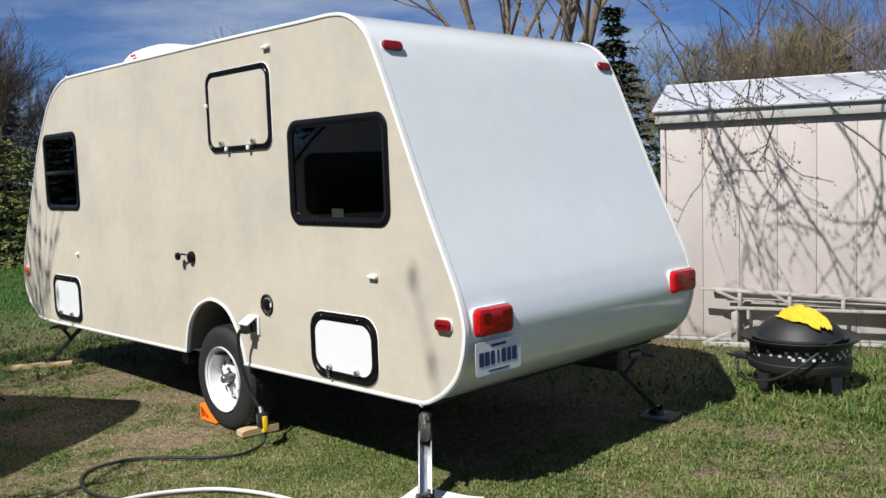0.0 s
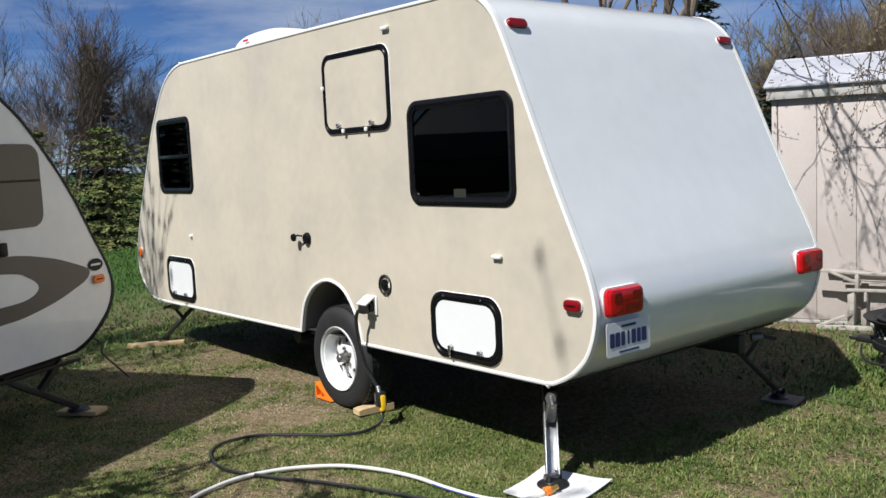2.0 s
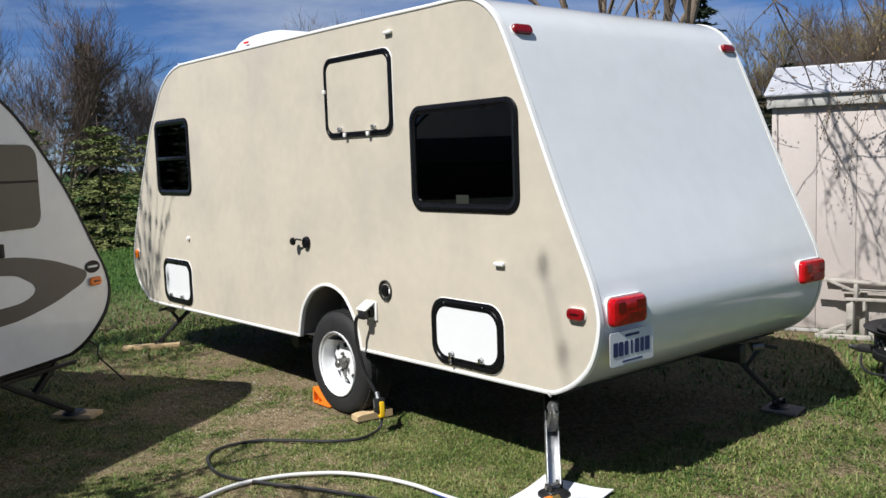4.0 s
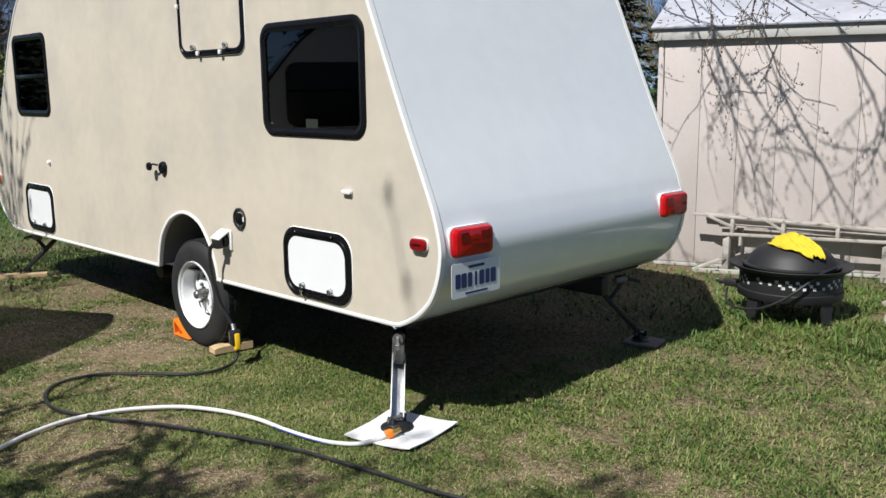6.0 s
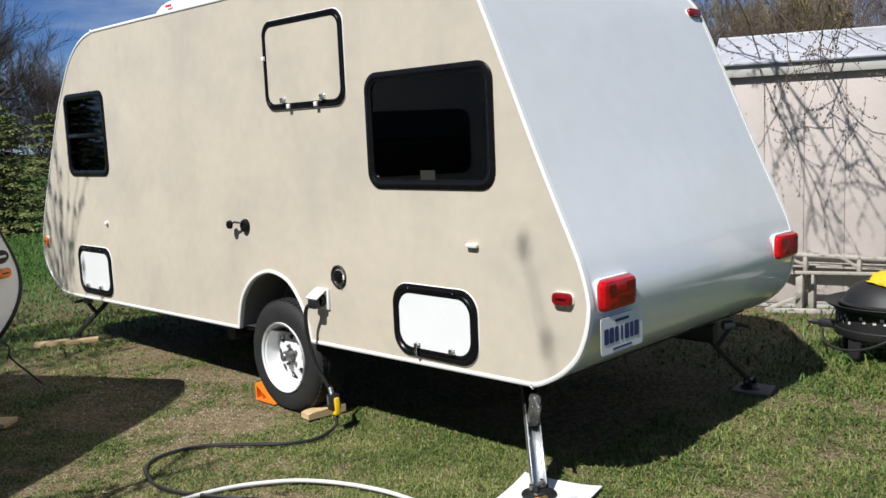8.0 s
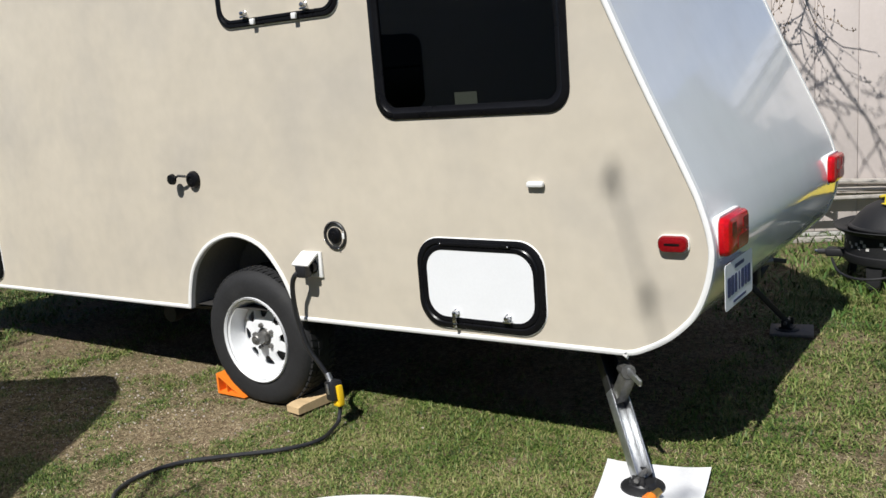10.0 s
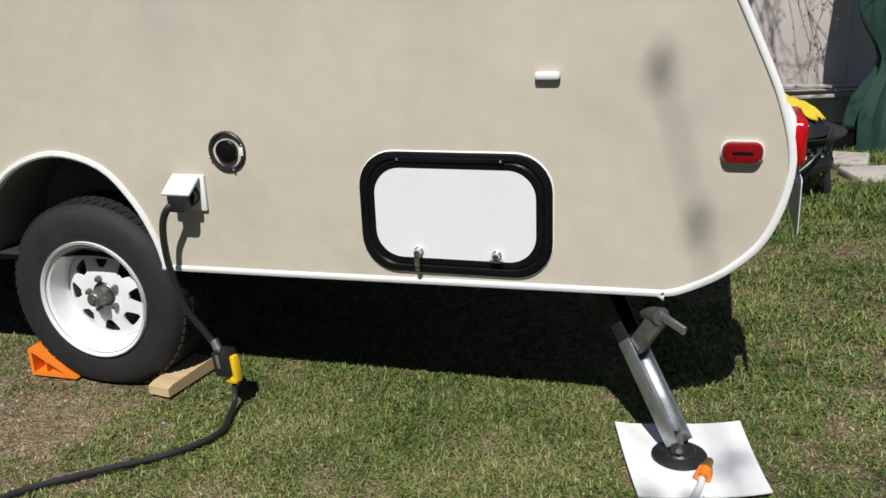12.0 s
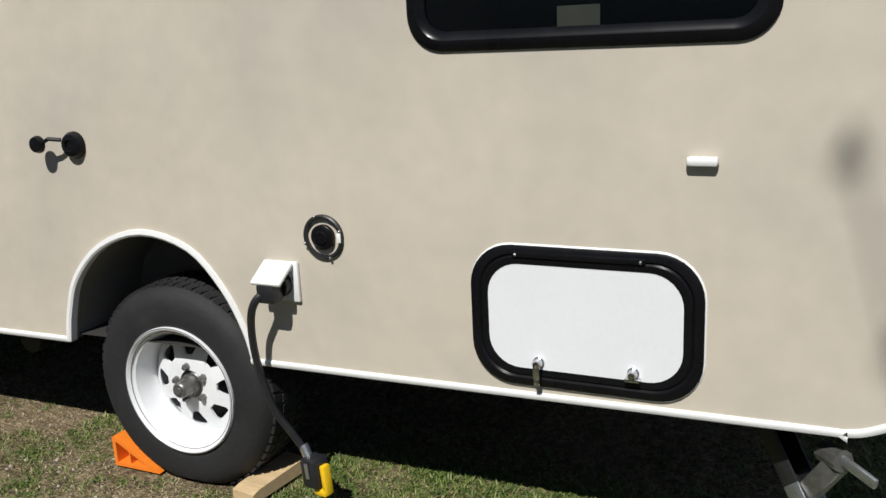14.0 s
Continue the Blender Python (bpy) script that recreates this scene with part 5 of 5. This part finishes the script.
# ---- trees ----
def branch_tree(name, label, height, spread, seed, levels, bark, twig, trunk_r, stems=1, twig_r=0.006, kids=(5, 6, 6, 4), upward=0.35, first=0.25, budded=False, bud=1.0):
    rnd = random.Random(seed)
    t = thing(name, label, "tree")
    trunk, limbs, twigs, buds = Shape(), Shape(), Shape(), Shape()
    def grow(p, d, length, r, level):
        n = 6 if level < 2 else 4 if level < 3 else 3 if level < 4 else 2
        pts, radii = [p], [r]
        q, e = p.copy(), d.copy()
        bend = Vector((rnd.uniform(-1, 1), rnd.uniform(-1, 1), rnd.uniform(-0.3, 0.8))) * 0.10
        for i in range(1, n + 1):
            e = (e + bend + Vector((rnd.gauss(0, 0.10), rnd.gauss(0, 0.10), rnd.gauss(0, 0.07) + 0.03 * upward))).normalized()
            q = q + e * (length / n)
            pts.append(q.copy())
            radii.append(max(r * (1 - 0.75 * i / n), twig_r * 0.6))
        sides = 10 if level == 0 else 6 if level == 1 else 4 if level == 2 else 3
        (trunk if level == 0 else limbs if level == 1 else twigs).tube(pts, radii, sides, cap=False)
        if budded and level >= levels - 1:
            for b in pts[2:]:
                k1, k2, k3 = 0.012 * bud, 0.006 * bud, 0.010 * bud
                buds.add([(b.x + k1, b.y, b.z), (b.x - k2, b.y + k3, b.z), (b.x - k2, b.y - k3, b.z), (b.x, b.y, b.z + k1 * 1.5), (b.x, b.y, b.z - k1)], [(0, 1, 3), (1, 2, 3), (2, 0, 3), (1, 0, 4), (2, 1, 4), (0, 2, 4)])
        if level >= levels:
            return
        for k in range(kids[level]):
            f = first + (1 - first) * (k + rnd.random()) / kids[level] if level == 0 else rnd.uniform(0.25, 1)
            i = min(int(f * n), n - 1)
            at = pts[i].lerp(pts[i + 1], f * n - i)
            axis = (pts[i + 1] - pts[i]).normalized()
            side = axis.orthogonal().normalized()
            side = Matrix.Rotation(rnd.uniform(0, math.tau), 3, axis) @ side
            out = rnd.uniform(0.45, 0.95) * spread
            nd = (axis + side * out + Vector((0, 0, upward * 0.5))).normalized()
            grow(at, nd, length * rnd.uniform(0.45, 0.70) * (1.15 - 0.4 * f if level == 0 else 1), max(radii[i] * 0.55, twig_r), level + 1)
    for s in range(stems):
        a = math.tau * s / max(stems, 1) + 0.4
        lean = Vector((math.cos(a), math.sin(a), 0)) * (0.22 if stems > 1 else 0.03)
        grow(Vector((lean.x * 0.6, lean.y * 0.6, -0.05)), (Vector((0, 0, 1)) + lean).normalized(), height * rnd.uniform(0.8, 0.95), trunk_r * rnd.uniform(0.8, 1), 0)
    part("trunk", trunk, bark, t)
    part("limb_mass", limbs, bark, t)
    tagged(part("twig_mass", twigs, twig, t), kind="stuff")
    if budded:
        tagged(part("bud_mass", buds, BUD, t, smooth=False), kind="stuff")
    return t


def spruce(name, label, height, radius, seed, mat, density=1.0, droop=0.35, fine=1.0):
    rnd = random.Random(seed)
    t = thing(name, label, "tree")
    part("trunk", Shape().tube([(0, 0, -0.05), (0, 0, height * 0.5), (0, 0, height)], [0.02 * height, 0.012 * height, 0.004], 8), BARK, t)
    sh = Shape()
    whorls = int(height * 5.0)
    for w in range(whorls):
        f = w / whorls
        z = height * (0.03 + 0.97 * f) + rnd.gauss(0, 0.06)
        reach = radius * (1 - f) ** 0.8 * rnd.uniform(0.8, 1.12) + 0.10
        for b in range(int((9 + 5 * (1 - f)) * density)):
            a = rnd.uniform(0, math.tau)
            ln = reach * rnd.uniform(0.55, 1.12)
            steps = max(3, int(ln / 0.15))
            for i in range(steps):
                g = (i + rnd.random()) / steps
                r = ln * g
                zz = z - droop * r * (1 - 0.35 * g) + rnd.gauss(0, 0.02)
                c = Vector((r * math.cos(a), r * math.sin(a), max(zz, 0.02)))
                side = Vector((-math.sin(a), math.cos(a), 0))
                tip = Vector((math.cos(a), math.sin(a), -droop * 0.5 + rnd.uniform(-0.2, 0.3)))
                s = rnd.uniform(0.18, 0.34) * (0.6 + 0.5 * (1 - g)) * (0.6 + height / 12) * fine
                for sg in (-1, 0, 1):
                    e = (side * sg * rnd.uniform(0.4, 1.0) + tip * rnd.uniform(0.3, 1.0) + Vector((rnd.gauss(0, 0.15), rnd.gauss(0, 0.15), rnd.uniform(-0.45, 0.15)))).normalized() * s
                    wdt = (Vector((rnd.gauss(0, 0.3), rnd.gauss(0, 0.3), 1)).cross(e)).normalized() * s * 0.20
                    sh.add([c, c + e * 0.45 + wdt, c + e, c + e * 0.45 - wdt], [(0, 1, 2, 3)])
    tagged(part("crown", sh, mat, t, smooth=False), kind="stuff")
    return t


def place(ob, spots, group, tall=False):
    """Stands a tree on the first spot and copies it to the others: (x, y, scale or height, turn)."""
    ob["group"] = group
    unit = max(v.co.z for ch in ob.children for v in ch.data.vertices) if tall else 1.0
    for i, (x, y, s, a) in enumerate(spots):
        m = Matrix.Translation((x, y, 0)) @ pose(0, 0, 0, 0, 0, a) @ Matrix.Scale(s / unit, 4)
        if i == 0:
            first = m
        else:
            c = ob.copy()
            scene.collection.objects.link(c)
            c.matrix_basis = m
            for ch in ob.children:
                k = ch.copy()
                scene.collection.objects.link(k)
                k.parent = c
                k.matrix_parent_inverse = ch.matrix_parent_inverse
    ob.matrix_basis = first


bare = branch_tree("bare_tree", "leafless grey-brown deciduous tree with many stems", 7.0, 0.80, 11, 4, BARK, TWIG, 0.10, 4, 0.0075, (10, 7, 6, 5), 0.42, 0.10)
place(bare, [(-24.1, 5.6, 7.4, 0), (-26.0, 9.3, 6.0, 140), (-33.0, 21.5, 9.4, 80), (-26.5, 2.6, 5.4, 220), (-9.2, 29.3, 8.9, 40), (-5.8, 27.5, 7.4, 300), (-8.4, 22.4, 6.2, 15), (-29.0, 12.5, 5.5, 250), (-22.5, 8.0, 4.0, 30), (-21.5, 3.5, 3.9, 100), (-2.0, 31.0, 6.0, 200)], "bare trees", True)
willow = branch_tree("budding_tree", "rounded tree with fine yellowish budding twigs", 4.8, 1.0, 5, 4, BARK, TWIG_YELLOW, 0.10, 3, 0.009, (9, 6, 6, 4), 0.45, 0.06)
place(willow, [(-10.0, 23.3, 6.1, 0), (-8.3, 24.5, 6.6, 100)], "budding trees", True)
dark = spruce("spruce_tree", "tall dark green spruce", 6.0, 1.7, 3, NEEDLES, 2.0, 0.30)
place(dark, [(-9.4, 17.8, 1.0, 0), (-25.5, 7.0, 0.98, 60), (-7.0, 18.0, 0.62, 200), (-7.2, 28.0, 0.85, 20), (-3.5, 10.9, 0.42, 130), (-4.9, 11.6, 0.46, 250), (-2.6, 11.8, 0.40, 10)] + [(-26.0 + 3.1 * k + (k * 37 % 11) * 0.12, -15.5 - (k * 53 % 7) * 0.6, 1.15 + 0.05 * (k * 29 % 7), 40 * k) for k in range(-11, 14)], "spruces")
shrub = spruce("cedar_shrub", "bushy green cedar shrub", 2.3, 1.25, 8, NEEDLES_LIGHT, 4.2, 0.10, 0.55)
place(shrub, [(-14.0, 3.35, 1.18, 0), (-16.8, 1.4, 1.2, 70), (-16.4, 5.4, 1.15, 150), (-18.5, 3.2, 1.25, 210), (-19.5, 5.6, 1.2, 300), (-13.0, 16.5, 1.2, 10), (-20.0, 8.0, 1.2, 90), (-19.0, 0.0, 1.2, 40)], "cedar shrubs")

yard = branch_tree("maple_tree", "many-stemmed leafless tree with opening buds", 7.5, 0.85, 21, 3, BARK, TWIG, 0.085, 4, 0.005, (7, 7, 6, 4), 0.35, 0.3, budded=True)
place(yard, [(-2.25, 5.75, 1.0, 0)], "yard trees")
shade = branch_tree("yard_tree", "leafless budding tree standing towards the sun", 6.6, 0.85, 33, 3, BARK, TWIG, 0.13, 2, 0.012, (9, 7, 5, 4), 0.25, 0.45, budded=True, bud=4.6)
place(shade, [(3.56, -6.62, 0.76, 338), (-2.78, -5.47, 0.69, 211), (3.70, -5.27, 0.61, 313)], "yard trees")


def drooping_branches():
    """Budded branches of the yard tree: some hang before the shed, stouter ones reach out high towards the sun."""
    rnd = random.Random(17)
    # (count, x, step, y, y per x, z low, z high, root, stoutness, bud size) of the branches before the shed, high over the yard, and towards the sun
    sets = [(12, -0.25, 0.34, 3.42, 0.38, 2.45, 3.2, (-1.6, 4.9, 3.8), 1.0, 1.0),
            (9, 0.35, 0.42, 2.35, 0.25, 3.6, 4.5, (-1.6, 4.9, 4.4), 1.6, 1.4),
            (8, 0.35, 0.40, -3.40, 0.06, 3.1, 3.6, (2.4, -5.6, 3.2), 2.2, 4.6)]
    for k, (count, xa, step, ya, slope, za, zb, hold, stout, swell) in [(i, row) for row in sets for i in range(row[0])]:
        t = thing("hanging_branch", "thin drooping leafless branch with swelling buds", "branch", group="hanging branches")
        x0 = xa + step * k + rnd.uniform(-0.1, 0.1)
        y0 = ya + slope * x0 + rnd.uniform(-0.25, 0.2)
        z0 = rnd.uniform(za, zb)
        wood, buds = Shape(), Shape()
        def shoot(p, d, ln, r, lvl):
            n = 9
            pts = [p]
            q, e = p.copy(), d.copy()
            for i in range(n):
                e = (e + Vector((rnd.gauss(0, 0.13), rnd.gauss(0, 0.10), rnd.gauss(0, 0.10) - (0.10 if i < 6 else -0.16)))).normalized()
                q = q + e * ln / n
                pts.append(q.copy())
            wood.tube(pts, [max(r * (1 - 0.7 * i / n), 0.0016) for i in range(n + 1)], 5, cap=False)
            for b in pts[2:]:
                s = rnd.uniform(0.5, 1.1) * swell
                o = Vector((rnd.gauss(0, 0.012), rnd.gauss(0, 0.012), rnd.gauss(0, 0.012)))
                c = b + o
                buds.add([(c.x + 0.008 * s, c.y, c.z), (c.x - 0.004 * s, c.y + 0.007 * s, c.z), (c.x - 0.004 * s, c.y - 0.007 * s, c.z), (c.x, c.y, c.z + 0.014 * s), (c.x, c.y, c.z - 0.010 * s)], [(0, 1, 3), (1, 2, 3), (2, 0, 3), (1, 0, 4), (2, 1, 4), (0, 2, 4)])
            if lvl < 2:
                for _ in range(5 if lvl == 0 else 2):
                    i = rnd.randint(2, n - 2)
                    shoot(pts[i], (e * 0.3 + Vector((rnd.uniform(-0.8, 0.9), rnd.uniform(-0.5, 0.3), rnd.uniform(-0.8, 0.2)))).normalized(), ln * rnd.uniform(0.3, 0.55), r * 0.5, lvl + 1)
        root = Vector((hold[0] + 0.25 * k, hold[1], hold[2] + 0.1 * k))
        start = Vector((x0, y0, z0))
        wood.tube([root, root.lerp(start, 0.3) + Vector((0.1, 0.05, 0.16)), root.lerp(start, 0.65) + Vector((-0.08, 0.1, 0.22)), start], [0.009, 0.008, 0.007, 0.006], 6, cap=False)
        shoot(start, Vector((rnd.uniform(-0.2, 1.0), rnd.uniform(-0.2, 0.2), rnd.uniform(-0.7, -0.2))).normalized(), rnd.uniform(1.1, 1.9), 0.0072 * stout, 0)
        part("shoot", wood, BRANCH, t)
        tagged(part("bud_mass", buds, BUD, t, smooth=False), kind="stuff")


drooping_branches()


# ---- grass ----
def blades(name, label, mat, p, length, width, rise, droop, rng):
    """Bent blades on the points p: a quad at the foot and a triangle at the tip each."""
    n = len(p)
    a = rng.uniform(0, math.tau, n)
    foot = np.column_stack([p, ground_height(p[:, 0], p[:, 1]) - 0.002])
    out = np.column_stack([np.cos(a), np.sin(a), np.zeros(n)])
    side = np.column_stack([-np.sin(a), np.cos(a), np.zeros(n)]) * (width / 2)[:, None]
    up = np.array([0.0, 0.0, 1.0])
    knee = foot + out * (length * np.cos(rise) * 0.5)[:, None] + up * (length * np.sin(rise) * 0.5)[:, None]
    tip = knee + out * (length * np.cos(rise - droop) * 0.5)[:, None] + up * (length * np.sin(rise - droop) * 0.5)[:, None]
    tip[:, 2] = np.maximum(tip[:, 2], foot[:, 2] + 0.003)
    verts = np.stack([foot - side, foot + side, knee + side * 0.85, knee - side * 0.85, tip], 1).reshape(-1, 3)
    k = np.arange(n)[:, None] * 5
    loops = (k + np.array([0, 1, 2, 3, 3, 2, 4])).ravel().astype(np.int32)
    starts = (np.arange(n)[:, None] * 7 + np.array([0, 4])).ravel().astype(np.int32)
    me = bpy.data.meshes.new(name)
    me.vertices.add(len(verts))
    me.vertices.foreach_set("co", verts.ravel())
    me.loops.add(len(loops))
    me.loops.foreach_set("vertex_index", loops)
    me.polygons.add(2 * n)
    me.polygons.foreach_set("loop_start", starts)
    me.update(calc_edges=True)
    me.validate()
    me.materials.append(mat)
    tagged(new(name, me), label, "grass", kind="stuff")


def grass():
    rng = np.random.default_rng(3)
    def scatter(count, x0, x1, y0, y1):
        return np.stack([rng.uniform(x0, x1, count), rng.uniform(y0, y1, count)], 1)
    def tufts(count, each, wide, *box):
        seeds = scatter(count, *box)
        return np.repeat(seeds, each, 0) + rng.normal(0, wide, (count * each, 2))
    def clear(p):
        ok = np.ones(len(p), bool)
        for cx, cy, rx, ry in ((1.87, -0.05, 0.17, 0.17), (-0.27, 0.05, 0.09, 0.06), (0.18, 0.10, 0.05, 0.13), (-0.05, 0.13, 0.16, 0.11), (1.88, 1.90, 0.13, 0.11), (2.85, 3.5, 0.25, 0.2)):
            ok &= (np.abs(p[:, 0] - cx) > rx) | (np.abs(p[:, 1] - cy) > ry)
        return ok
    def cover(p):
        """How thickly the lawn grows: thin by the wheel and on the worn strip, lush towards the shed."""
        x, y = p[:, 0], p[:, 1]
        f = 0.50 * lattice(x * 0.8, y * 0.8, 11) + 0.45 * lattice(x * 3.1, y * 3.1, 12) + 0.42 * lattice(x * 10, y * 10, 13) + 0.25 * lattice(x * 27, y * 27, 14)
        lush = np.select([(y > 2.2) & (x > 1.0), x > 1.9, x > 0.1, x > -3.2], [0.45, 0.10, 0.08, -0.07], 0.45)
        bare = 0.20 * np.exp(-((x + 0.9) / 0.7) ** 2 - ((y + 0.25) / 0.45) ** 2)
        return f + lush - bare
    near = np.concatenate([tufts(30000, 8, 0.015, -1.6, 3.4, -2.0, 0.4), scatter(110000, -1.6, 3.4, -2.0, 0.5)])
    mid = np.concatenate([tufts(17000, 7, 0.02, 1.7, 4.4, 0.3, 4.2), tufts(9000, 6, 0.02, -4.0, -1.4, -1.6, 1.2), tufts(3000, 6, 0.02, -1.6, 2.0, 0.4, 4.0)])
    wide = np.concatenate([scatter(70000, -13, -2.5, -4, 7), scatter(20000, -3, 6, 2, 8)])
    for p, scale, thick, floor, mat in ((near, 0.95, 0.0040, 0.78, GRASS), (mid, 1.5, 0.0052, 0.71, GRASS), (wide, 2.6, 0.011, 0.55, FAR_GRASS)):
        c = cover(p)
        p, c = p[keep := (c + rng.normal(0, 0.11, len(p)) > floor) & clear(p)], c[keep]
        n = len(p)
        tall = np.where((p[:, 1] > 2.5) & (p[:, 0] > 1.5), 1.7, 1.0)
        blades("grass", "short patchy green lawn grass in tufts", mat, p, rng.uniform(0.012, 0.034, n) * scale * tall * np.clip(0.45 + 0.65 * c, 0.6, 1.3), rng.uniform(0.6, 1.3, n) * thick, rng.uniform(0.25, 1.15, n), rng.uniform(0.3, 1.2, n), rng)
    dead = np.concatenate([scatter(150000, -1.6, 3.4, -2.0, 0.5), scatter(26000, -4, -1.6, -1.6, 0.6), scatter(26000, 1.9, 4.4, 0.3, 4.2)])
    dead = dead[(cover(dead) + rng.normal(0, 0.25, len(dead)) < 1.05) & clear(dead)]
    n = len(dead)
    blades("dead_grass", "pale dead straw lying flat in the lawn", STRAW, dead, rng.uniform(0.008, 0.028, n), rng.uniform(0.0018, 0.0042, n), rng.uniform(0.05, 0.45, n), rng.uniform(0.0, 0.5, n), rng)


grass()


# ---- gravel in the bare soil beside the wheel ----
def gravel():
    rnd = random.Random(41)
    sh = Shape()
    for k in range(900):
        x, y = (rnd.gauss(-0.9, 0.55), rnd.gauss(-0.35, 0.3)) if k < 620 else (rnd.uniform(-2.5, 3.2), rnd.uniform(-1.9, 0.1))
        if abs(x + 0.03) < 0.34 and y > -0.05:
            continue
        r = rnd.uniform(0.003, 0.008) * (1.5 if rnd.random() < 0.08 else 1)
        base = float(ground_height(x, y))
        a, f = rnd.uniform(0, 6.3), rnd.uniform(0.6, 1.0)
        ring = [(x + r * math.cos(a + i * 1.257) * rnd.uniform(0.8, 1.1), y + r * f * math.sin(a + i * 1.257), base - 0.002) for i in range(5)]
        top = [(x + (p[0] - x) * 0.6, y + (p[1] - y) * 0.6, base + r * 0.6) for p in ring]
        sh.add(ring + top, [(5, 6, 7, 8, 9)] + [(i, (i + 1) % 5, 5 + (i + 1) % 5, 5 + i) for i in range(5)])
    tagged(solo("gravel", sh, PEBBLE, "small pale stones lying in bare soil", "gravel", smooth=False), kind="stuff")


gravel()
